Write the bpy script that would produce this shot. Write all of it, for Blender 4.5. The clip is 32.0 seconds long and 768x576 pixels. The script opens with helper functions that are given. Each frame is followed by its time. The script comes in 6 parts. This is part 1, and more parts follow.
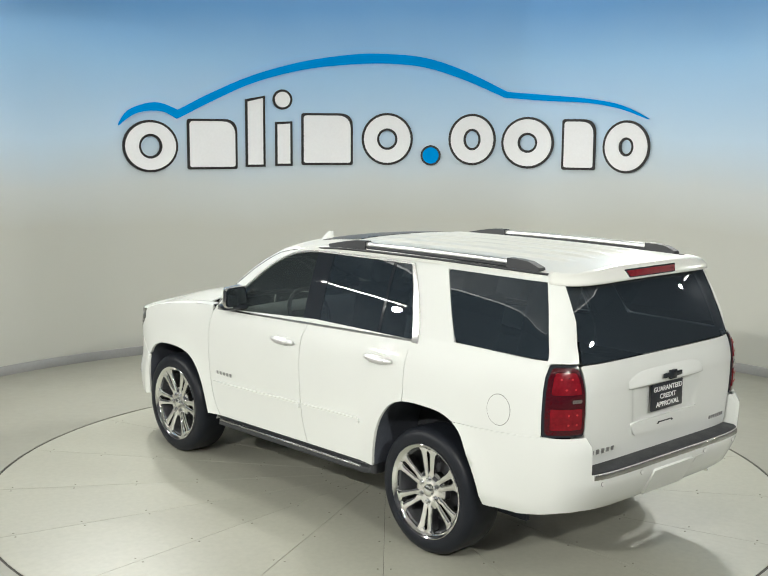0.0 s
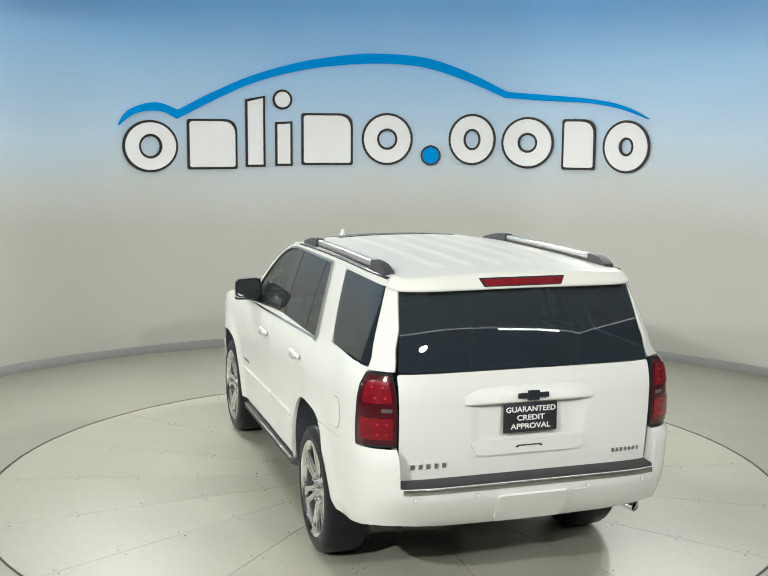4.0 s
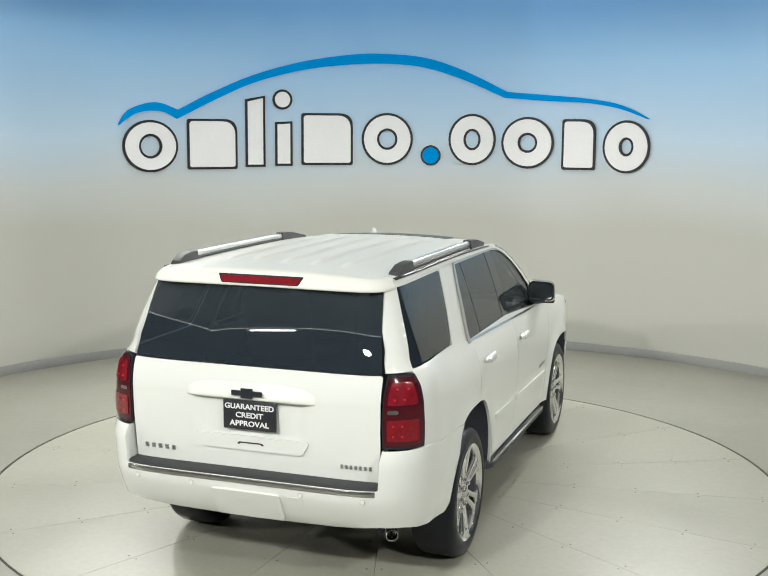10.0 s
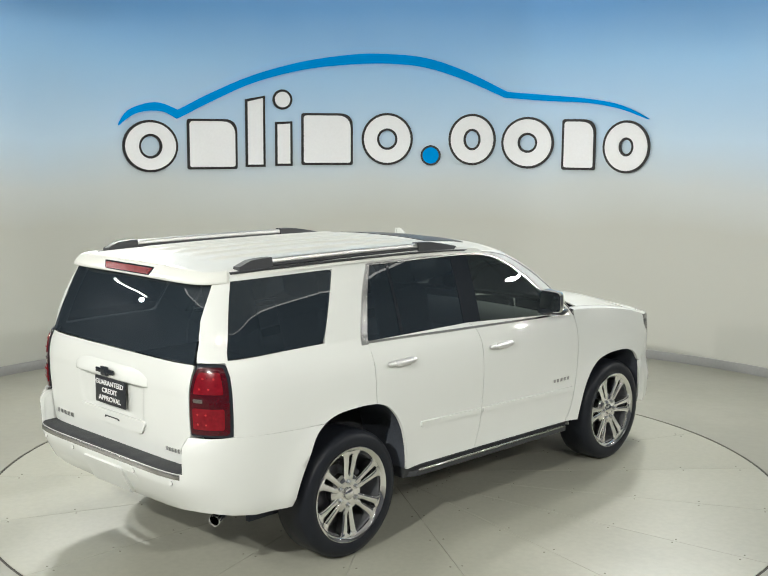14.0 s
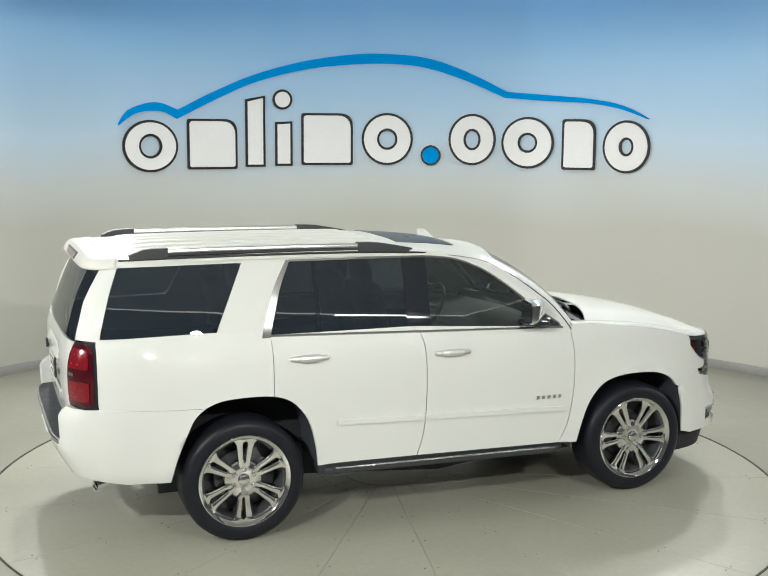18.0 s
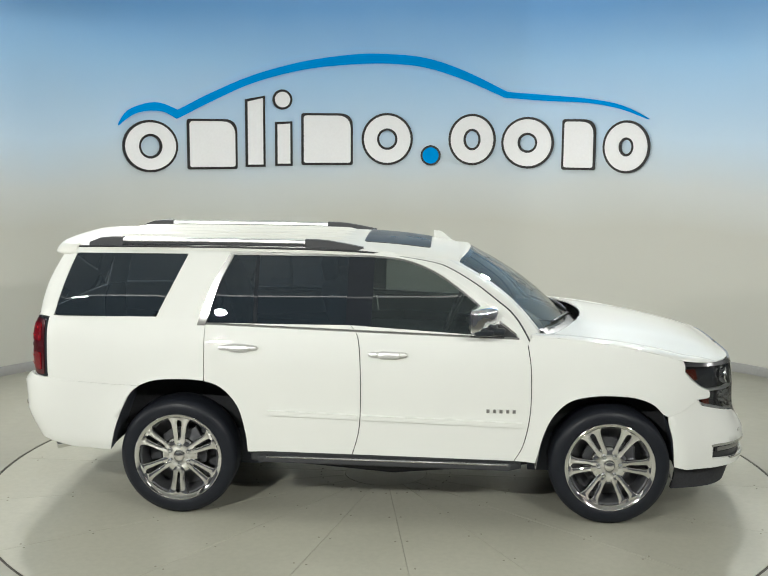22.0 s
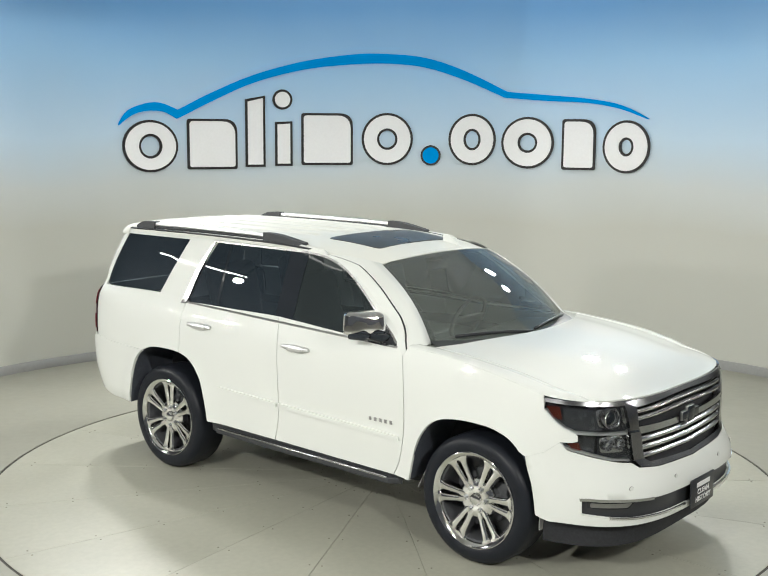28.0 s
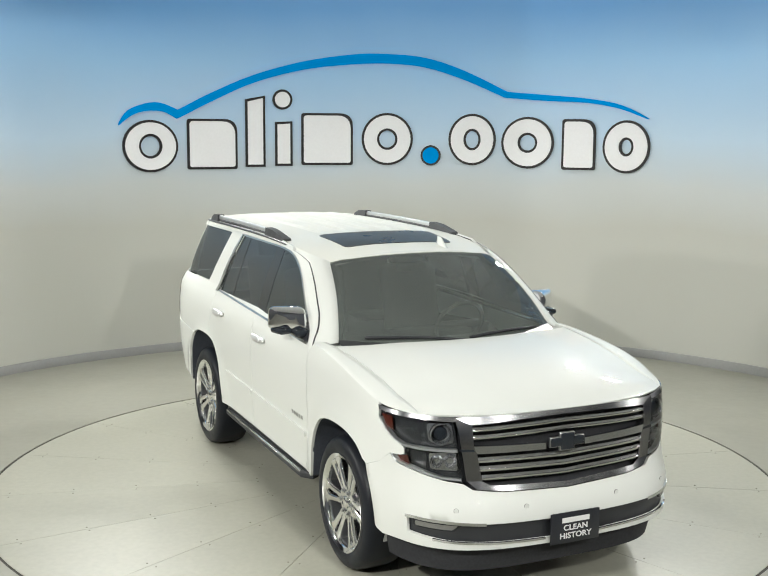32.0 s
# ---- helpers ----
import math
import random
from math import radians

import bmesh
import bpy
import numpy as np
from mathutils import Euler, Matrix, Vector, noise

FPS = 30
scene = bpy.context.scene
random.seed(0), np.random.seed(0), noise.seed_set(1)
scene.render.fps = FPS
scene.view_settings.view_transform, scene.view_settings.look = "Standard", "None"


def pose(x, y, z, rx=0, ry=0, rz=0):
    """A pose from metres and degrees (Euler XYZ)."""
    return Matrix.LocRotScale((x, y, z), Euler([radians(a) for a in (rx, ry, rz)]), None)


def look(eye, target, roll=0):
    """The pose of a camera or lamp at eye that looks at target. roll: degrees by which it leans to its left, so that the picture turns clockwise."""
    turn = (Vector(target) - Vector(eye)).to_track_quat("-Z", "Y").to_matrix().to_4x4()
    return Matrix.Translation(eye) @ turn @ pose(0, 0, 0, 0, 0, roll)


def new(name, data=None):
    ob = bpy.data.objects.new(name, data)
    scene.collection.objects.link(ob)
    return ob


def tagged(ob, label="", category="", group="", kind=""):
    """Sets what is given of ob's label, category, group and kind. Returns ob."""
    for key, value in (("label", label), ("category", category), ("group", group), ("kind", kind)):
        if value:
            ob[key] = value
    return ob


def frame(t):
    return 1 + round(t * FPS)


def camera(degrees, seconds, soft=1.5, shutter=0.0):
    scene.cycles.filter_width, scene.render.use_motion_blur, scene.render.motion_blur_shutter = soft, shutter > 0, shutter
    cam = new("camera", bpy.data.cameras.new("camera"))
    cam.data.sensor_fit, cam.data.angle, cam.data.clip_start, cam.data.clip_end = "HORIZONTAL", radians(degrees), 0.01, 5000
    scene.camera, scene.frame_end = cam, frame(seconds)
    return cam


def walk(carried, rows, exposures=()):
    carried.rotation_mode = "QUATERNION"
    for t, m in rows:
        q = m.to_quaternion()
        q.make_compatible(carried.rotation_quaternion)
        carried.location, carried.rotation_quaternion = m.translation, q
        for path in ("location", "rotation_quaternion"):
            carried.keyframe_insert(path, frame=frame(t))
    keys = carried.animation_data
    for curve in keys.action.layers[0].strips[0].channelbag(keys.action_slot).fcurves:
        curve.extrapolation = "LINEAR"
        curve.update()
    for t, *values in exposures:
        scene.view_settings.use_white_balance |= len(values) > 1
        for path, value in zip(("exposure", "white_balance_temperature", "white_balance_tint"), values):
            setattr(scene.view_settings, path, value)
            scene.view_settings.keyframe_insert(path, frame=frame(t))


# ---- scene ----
cam = camera(38.58, 32.0, soft=1.15)

# ---------------------------------------------------------------- camera: on its stand, still
EYE = (0.0, -8.26, 2.66)
CAM_POSE = Matrix.Translation(EYE) @ pose(0, 0, 0, 90 - 8.32, 0, 0.16) @ pose(0, 0, 0, 0, 0, 0.38)
walk(cam, [(0.0, CAM_POSE), (32.0, CAM_POSE)])

# ---------------------------------------------------------------- light
world = bpy.data.worlds.new("hall_air")
world.use_nodes = True
world.node_tree.nodes["Background"].inputs["Color"].default_value = (0.55, 0.6, 0.65, 1)
world.node_tree.nodes["Background"].inputs["Strength"].default_value = 0.02
scene.world = world
scene.view_settings.exposure = 0.13

RING = 2.965          # turntable radius
WALL = 5.31           # booth wall radius
WALL_TOP = 4.885
CEIL = 4.9
WALL_X = 0.09         # the wall's centre stands a little off the turntable's

# spot lamps hung in the booth and in the hall beside it: x, y, z, watts
LAMPS = [(-3.0, 3.95, 4.32, 440), (3.0, 3.95, 4.32, 410), (-3.6, 3.4, 4.32, 370), (3.6, 3.4, 4.32, 330),
         (-10.0, -0.2, 4.2, 820), (-10.0, -4.5, 3.7, 740), (10.0, 1.4, 4.1, 500), (10.0, -2.9, 3.9, 270),
         (-3.2, -8.1, 4.62, 1420), (3.2, -8.1, 4.62, 860)]

# tube lamps in the hall outside the booth: x, y, z, length, turn, watts
TUBES = [(-6.4, -8.0, 5.2, 1.5, 0, 110), (6.6, -7.9, 5.2, 1.9, 0, 110), (-10.2, 0.5, 4.5, 1.5, 90, 30), (10.8, 3.2, 4.45, 1.9, 90, 30)]


# ---------------------------------------------------------------- materials
def node(nt, kind, **kw):
    n = nt.nodes.new(kind)
    for k, v in kw.items():
        n.inputs[k].default_value = v
    return n


def mat(name, color, rough=0.5, metal=0.0, var=0.08, scale=6.0, fine=90.0, bump=0.0, coat=0.0, spec=0.5, rvar=0.1, coat_rough=0.04, pieces=False):
    """A surface with broad stains and fine grain at real size."""
    m = bpy.data.materials.new(name)
    m.use_nodes = True
    nt = m.node_tree
    b = nt.nodes["Principled BSDF"]
    tc = nt.nodes.new("ShaderNodeTexCoord")
    big = node(nt, "ShaderNodeTexNoise", Scale=scale, Detail=4.0)
    small = node(nt, "ShaderNodeTexNoise", Scale=fine, Detail=3.0)
    where = tc.outputs["Object"]
    if pieces:
        # each plate is cut from another place of the pattern
        info = nt.nodes.new("ShaderNodeObjectInfo")
        far = nt.nodes.new("ShaderNodeVectorMath")
        far.operation = "MULTIPLY_ADD"
        far.inputs[1].default_value = (40.0, 70.0, 25.0)
        nt.links.new(info.outputs["Random"], far.inputs[0])
        nt.links.new(where, far.inputs[2])
        where = far.outputs[0]
    nt.links.new(where, big.inputs["Vector"])
    nt.links.new(where, small.inputs["Vector"])
    mix = nt.nodes.new("ShaderNodeMath")
    mix.operation = "ADD"
    nt.links.new(big.outputs["Fac"], mix.inputs[0])
    nt.links.new(small.outputs["Fac"], mix.inputs[1])
    ramp = nt.nodes.new("ShaderNodeMapRange")
    ramp.inputs["From Min"].default_value, ramp.inputs["From Max"].default_value = 0.6, 1.4
    ramp.inputs["To Min"].default_value, ramp.inputs["To Max"].default_value = 1 - var, 1 + var
    nt.links.new(mix.outputs[0], ramp.inputs["Value"])
    mul = nt.nodes.new("ShaderNodeMix")
    mul.data_type, mul.blend_type = "RGBA", "MULTIPLY"
    mul.inputs["Factor"].default_value = 1.0
    mul.inputs["A"].default_value = (*color, 1)
    nt.links.new(ramp.outputs["Result"], mul.inputs["B"])
    nt.links.new(mul.outputs["Result"], b.inputs["Base Color"])
    rr = nt.nodes.new("ShaderNodeMapRange")
    rr.inputs["From Min"].default_value, rr.inputs["From Max"].default_value = 0.35, 0.65
    rr.inputs["To Min"].default_value, rr.inputs["To Max"].default_value = max(0.0, rough * (1 - rvar)), min(1.0, rough * (1 + rvar))
    nt.links.new(big.outputs["Fac"], rr.inputs["Value"])
    nt.links.new(rr.outputs["Result"], b.inputs["Roughness"])
    b.inputs["Metallic"].default_value = metal
    b.inputs["Specular IOR Level"].default_value = spec
    b.inputs["Coat Weight"].default_value = coat
    b.inputs["Coat Roughness"].default_value = coat_rough
    if bump:
        bp = node(nt, "ShaderNodeBump", Strength=bump, Distance=0.002)
        nt.links.new(small.outputs["Fac"], bp.inputs["Height"])
        nt.links.new(bp.outputs["Normal"], b.inputs["Normal"])
    return m


def glass(name, tint, ior=1.5, rough=0.0, veil=0.0, veil_color=(0.66, 0.74, 0.70)):
    """A thin tinted pane: it lets tinted light through and mirrors the room; a faint diffuse veil paints in glare."""
    m = bpy.data.materials.new(name)
    m.use_nodes = True
    nt = m.node_tree
    nt.nodes.remove(nt.nodes["Principled BSDF"])
    tr = nt.nodes.new("ShaderNodeBsdfTransparent")
    tr.inputs["Color"].default_value = (*tint, 1)
    gl = nt.nodes.new("ShaderNodeBsdfGlossy")
    gl.inputs["Roughness"].default_value = rough
    fr = node(nt, "ShaderNodeFresnel", IOR=ior)
    mx = nt.nodes.new("ShaderNodeMixShader")
    nt.links.new(fr.outputs[0], mx.inputs[0])
    if veil:
        df = nt.nodes.new("ShaderNodeBsdfDiffuse")
        df.inputs["Color"].default_value = (*veil_color, 1)
        dm = nt.nodes.new("ShaderNodeMixShader")
        dm.inputs[0].default_value = veil
        nt.links.new(tr.outputs[0], dm.inputs[1])
        nt.links.new(df.outputs[0], dm.inputs[2])
        nt.links.new(dm.outputs[0], mx.inputs[1])
    else:
        nt.links.new(tr.outputs[0], mx.inputs[1])
    nt.links.new(gl.outputs[0], mx.inputs[2])
    nt.links.new(mx.outputs[0], nt.nodes["Material Output"].inputs["Surface"])
    return m


def glow(name, color, strength):
    m = bpy.data.materials.new(name)
    m.use_nodes = True
    b = m.node_tree.nodes["Principled BSDF"]
    b.inputs["Base Color"].default_value = (*color, 1)
    b.inputs["Emission Color"].default_value = (*color, 1)
    b.inputs["Emission Strength"].default_value = strength
    return m


PAINT = mat("white_car_paint", (0.735, 0.75, 0.722), 0.5, 0, 0.012, 3, 400, 0.0, 0.9, 0.05, coat_rough=0.03)
# roof copy of the white paint, warmed and dulled to mute its reflections
ROOFPAINT = mat("muted_white_roof_paint", (0.73, 0.735, 0.69), 0.5, 0, 0.03, 3, 400, 0.0, 0.5, 0.05, coat_rough=0.16)
CHROME = mat("chrome", (0.86, 0.86, 0.87), 0.035, 1.0, 0.03, 10, 120)
SATIN = mat("satin_silver", (0.72, 0.73, 0.74), 0.22, 1.0, 0.05, 12, 150)
BLACK = mat("black_trim", (0.03, 0.032, 0.036), 0.35, 0, 0.15, 10, 200)
GLOSSBLACK = mat("gloss_black", (0.022, 0.026, 0.032), 0.03, 0, 0.1, 10, 200, coat=0.0)
PLASTIC = mat("grained_dark_plastic", (0.034, 0.036, 0.04), 0.6, 0, 0.15, 12, 700, 0.25)
RUBBER = mat("tyre_rubber", (0.012, 0.014, 0.019), 0.42, 0, 0.2, 14, 260, 0.12, spec=0.22)
UNDER = mat("underbody_black", (0.024, 0.025, 0.029), 0.9, 0, 0.3, 5, 60, 0.3)
LINER = mat("wheel_liner", (0.085, 0.093, 0.113), 1.0, 0, 0.2, 8, 120, 0.3, spec=0.0)
BARREL = mat("dark_wheel_barrel", (0.085, 0.088, 0.095), 0.45, 0.3, 0.2, 12, 120)
REDLENS = mat("red_lens", (0.19, 0.005, 0.012), 0.12, 0, 0.35, 18, 70, 0.15, 0.8)
REDGLINT = mat("red_facet_glint", (0.5, 0.03, 0.035), 0.1, 0, 0.2, 30, 200, 0.0, 0.8)
REDDEEP = mat("dark_red_lens", (0.06, 0.003, 0.008), 0.1, 0, 0.2, 30, 220, 0.0, 0.8)
AMBER = mat("amber_reflector", (0.10, 0.018, 0.010), 0.2, 0, 0.2, 40, 300)
GRILLEFRAME = mat("grille_frame_metal", (0.36, 0.36, 0.37), 0.2, 1.0, 0.04, 12, 150)
WHEELCHROME = mat("wheel_chrome", (0.80, 0.80, 0.795), 0.07, 1.0, 0.03, 10, 120)
TRIMMETAL = mat("window_trim_metal", (0.56, 0.56, 0.555), 0.2, 1.0, 0.04, 12, 150)
RAILMETAL = mat("rail_metal", (0.6, 0.6, 0.59), 0.32, 0.9, 0.05, 12, 150)
HANDLE = mat("silver_handle", (0.8, 0.8, 0.8), 0.36, 0.75, 0.04, 12, 150)
LAMPBOWL = mat("lamp_bowl_dark", (0.05, 0.052, 0.056), 0.25, 0.2, 0.2, 30, 200)
GRILLEMETAL = mat("grille_metal", (0.62, 0.62, 0.63), 0.16, 1.0, 0.05, 12, 150)
LAMPSILVER = mat("lamp_silver", (0.72, 0.72, 0.73), 0.14, 0.9, 0.05, 30, 200)
CLEAR = glass("clear_lens", (0.92, 0.94, 0.95), 1.45)
PRIVACY = glass("privacy_glass", (0.12, 0.135, 0.16), 1.8, veil=0.045, veil_color=(0.42, 0.58, 0.74))
SUNROOF = mat("dark_roof_glass", (0.06, 0.06, 0.057), 0.3, 0, 0.1, 4, 60, spec=0.25)
FRONTGLASS = glass("front_glass", (0.36, 0.40, 0.39), 1.7, veil=0.05, veil_color=(0.5, 0.62, 0.66))
SHIELD = glass("windscreen_glass", (0.66, 0.70, 0.66), 1.55, veil=0.12)
SEAT = mat("dark_leather", (0.09, 0.09, 0.092), 0.5, 0, 0.15, 8, 160, 0.3)
TRIMGREY = mat("grey_cabin_trim", (0.30, 0.30, 0.29), 0.6, 0, 0.1, 8, 160, 0.2)
PLATE = mat("black_plate", (0.016, 0.018, 0.024), 0.35, 0, 0.1, 10, 150, coat=0.3)
WHITEINK = mat("white_lettering", (0.8, 0.8, 0.8), 0.5, 0, 0.04, 30, 200)
STEEL = mat("brake_steel", (0.4, 0.4, 0.4), 0.35, 1.0, 0.15, 20, 200)
FLOORPAINT = mat("booth_floor_paint", (0.292, 0.288, 0.240), 0.4, 0, 0.07, 0.9, 14, 0.05, rvar=0.2)
DECK = mat("turntable_deck_paint", (0.375, 0.372, 0.308), 0.36, 0, 0.08, 1.5, 26, 0.08, rvar=0.14, pieces=True)
SCREW = mat("worn_screw", (0.25, 0.24, 0.2), 0.5, 0.3, 0.3, 40, 200)
SEAM = mat("dark_joint", (0.05, 0.047, 0.04), 0.8, 0, 0.2, 9, 60)
BASE = mat("grey_skirting", (0.3, 0.3, 0.295), 0.5, 0, 0.06, 2, 40)
DARKWALL = mat("dark_hall_wall", (0.20, 0.21, 0.235), 0.8, 0, 0.2, 0.6, 8)
CEILMAT = mat("pale_hall_ceiling", (0.72, 0.73, 0.74), 0.85, 0, 0.2, 0.5, 6)
LAMPCASE = mat("lamp_housing", (0.03, 0.03, 0.03), 0.5, 0.3, 0.1, 10, 100)
LENS = glow("lamp_lens", (1.0, 0.97, 0.9), 40.0)
TUBE = glow("tube_light", (1.0, 0.98, 0.93), 14.0)
# glow added to the ceiling edge trim so the windows mirror its line
EDGEGLOW = glow("edge_trim_glow", (1.0, 0.98, 0.94), 2.4)
OVERLAYBLUE = mat("overlay_blue", (0.0, 0.31, 0.80), 0.9, 0, 0.03, 2, 40, spec=0.0)
OVERLAYWHITE = mat("overlay_white", (0.93, 0.92, 0.935), 0.6, 0, 0.03, 2, 40)
OVERLAYDARK = mat("overlay_dark_edge", (0.012, 0.010, 0.012), 0.5, 0, 0.05, 2, 40)


def wall_paint_overlay():
    """Pale grey wall paint; up the wall it fades into an overlay graphic's sky blue, put into the colour."""
    m = bpy.data.materials.new("booth_wall_paint_overlay")
    m.use_nodes = True
    nt = m.node_tree
    b = nt.nodes["Principled BSDF"]
    tc = nt.nodes.new("ShaderNodeTexCoord")
    sep = nt.nodes.new("ShaderNodeSeparateXYZ")
    nt.links.new(tc.outputs["Object"], sep.inputs[0])
    noise_ = node(nt, "ShaderNodeTexNoise", Scale=0.5, Detail=3.0)
    nt.links.new(tc.outputs["Object"], noise_.inputs["Vector"])
    add = nt.nodes.new("ShaderNodeMath")
    add.operation = "MULTIPLY_ADD"
    add.inputs[1].default_value = 0.5
    nt.links.new(noise_.outputs["Fac"], add.inputs[0])
    nt.links.new(sep.outputs["Z"], add.inputs[2])
    mr = nt.nodes.new("ShaderNodeMapRange")
    mr.inputs["From Min"].default_value, mr.inputs["From Max"].default_value = 1.75, 4.65
    nt.links.new(add.outputs[0], mr.inputs["Value"])
    cr = nt.nodes.new("ShaderNodeValToRGB")
    stops = [(0.0, (0.56, 0.56, 0.51)), (0.16, (0.62, 0.65, 0.65)), (0.36, (0.56, 0.72, 0.88)), (0.66, (0.36, 0.62, 0.92)), (0.88, (0.19, 0.46, 0.86)), (1.0, (0.17, 0.43, 0.83))]
    for i, (p, c) in enumerate(stops):
        e = cr.color_ramp.elements[i] if i < 2 else cr.color_ramp.elements.new(p)
        e.position, e.color = p, (*c, 1)
    nt.links.new(mr.outputs["Result"], cr.inputs["Fac"])
    nt.links.new(cr.outputs["Color"], b.inputs["Base Color"])
    b.inputs["Roughness"].default_value = 0.55
    fine = node(nt, "ShaderNodeTexNoise", Scale=60.0, Detail=3.0)
    nt.links.new(tc.outputs["Object"], fine.inputs["Vector"])
    bp = node(nt, "ShaderNodeBump", Strength=0.05, Distance=0.002)
    nt.links.new(fine.outputs["Fac"], bp.inputs["Height"])
    nt.links.new(bp.outputs["Normal"], b.inputs["Normal"])
    return m


WALLOVERLAY = wall_paint_overlay()


# ---------------------------------------------------------------- mesh helpers
def finish(name, bm, material, parent=None, label="", smooth=True):
    me = bpy.data.meshes.new(name)
    if smooth:
        for f in bm.faces:
            f.smooth = True
    bm.to_mesh(me)
    bm.free()
    me.materials.append(material)
    ob = new(name, me)
    if parent is not None:
        ob.parent = parent
    if label:
        ob["label"] = label
    return ob


def part(name, bm, material, parent, label="", smooth=True):
    return finish(name, bm, material, parent, label, smooth)


def sharpen(bm, deg=35):
    bm.normal_update()
    for e in bm.edges:
        if len(e.link_faces) == 2 and e.calc_face_angle(0) > radians(deg):
            e.smooth = False
        elif len(e.link_faces) != 2:
            e.smooth = False


def box(bm, c, size, bevel=0.0, rot=None, segs=2):
    r = bmesh.ops.create_cube(bm, size=1.0)
    vs = r["verts"]
    m = Matrix.Translation(c) @ (rot if rot is not None else Matrix.Identity(4)) @ Matrix.Diagonal((*size, 1))
    bmesh.ops.transform(bm, matrix=m, verts=vs)
    if bevel:
        es = list({e for v in vs for e in v.link_edges})
        bmesh.ops.bevel(bm, geom=es, offset=bevel, segments=segs, profile=0.5, affect="EDGES")


def cyl(bm, r1, r2, depth, m, n=24, caps=True):
    bmesh.ops.create_cone(bm, cap_ends=caps, segments=n, radius1=r1, radius2=r2, depth=depth, matrix=m)


def lathe(bm, profile, m, n=48, closed=True):
    """Turn a profile of (radius, height) round the local z axis."""
    rings = []
    for i in range(n):
        a = 2 * math.pi * i / n
        rings.append([bm.verts.new(m @ Vector((r * math.cos(a), r * math.sin(a), h))) for r, h in profile])
    k = len(profile)
    for i in range(n):
        A, B = rings[i], rings[(i + 1) % n]
        for j in range(k if closed else k - 1):
            bm.faces.new((A[j], B[j], B[(j + 1) % k], A[(j + 1) % k]))


def sweep(bm, path, prof, up=Vector((0, 0, 1)), cap=True):
    """Carry a closed profile of (side, up) along a path of points."""
    rings = []
    n = len(path)
    for i, p in enumerate(path):
        t = (Vector(path[min(i + 1, n - 1)]) - Vector(path[max(i - 1, 0)])).normalized()
        s = t.cross(up).normalized()
        u = s.cross(t).normalized()
        rings.append([bm.verts.new(Vector(p) + s * a + u * b) for a, b in prof])
    k = len(prof)
    for A, B in zip(rings, rings[1:]):
        for j in range(k):
            bm.faces.new((A[j], A[(j + 1) % k], B[(j + 1) % k], B[j]))
    if cap:
        bm.faces.new(rings[0][::-1])
        bm.faces.new(rings[-1])
    bmesh.ops.recalc_face_normals(bm, faces=bm.faces)


def loft(bm, rows):
    """Faces between rows of points of equal length."""
    V = [[bm.verts.new(p) for p in r] for r in rows]
    for A, B in zip(V, V[1:]):
        for j in range(len(A) - 1):
            bm.faces.new((A[j], A[j + 1], B[j + 1], B[j]))
    return V


def spline(pts, n=6):
    """Smooth open curve through plane points."""
    out = []
    P = [Vector(p) for p in pts]
    for i in range(len(P) - 1):
        p0, p1, p2, p3 = P[max(i - 1, 0)], P[i], P[i + 1], P[min(i + 2, len(P) - 1)]
        for k in range(n):
            t = k / n
            out.append(0.5 * ((2 * p1) + (p2 - p0) * t + (2 * p0 - 5 * p1 + 4 * p2 - p3) * t * t + (3 * p1 - p0 - 3 * p2 + p3) * t ** 3))
    out.append(P[-1])
    return [tuple(p) for p in out]


def rounded(poly, r, n=4):
    """Round the corners of a closed plane polygon; r is one radius or one for each corner."""
    out = []
    k = len(poly)
    for i in range(k):
        p, a, b = Vector(poly[i]), Vector(poly[i - 1]), Vector(poly[(i + 1) % k])
        ri = r[i] if isinstance(r, (list, tuple)) else r
        if ri <= 0:
            out.append(tuple(p))
            continue
        ri = min(ri, (a - p).length * 0.45, (b - p).length * 0.45)
        u, v = p + (a - p).normalized() * ri, p + (b - p).normalized() * ri
        for j in range(n + 1):
            t = j / n
            out.append(tuple((1 - t) ** 2 * u + 2 * t * (1 - t) * p + t * t * v))
    return out


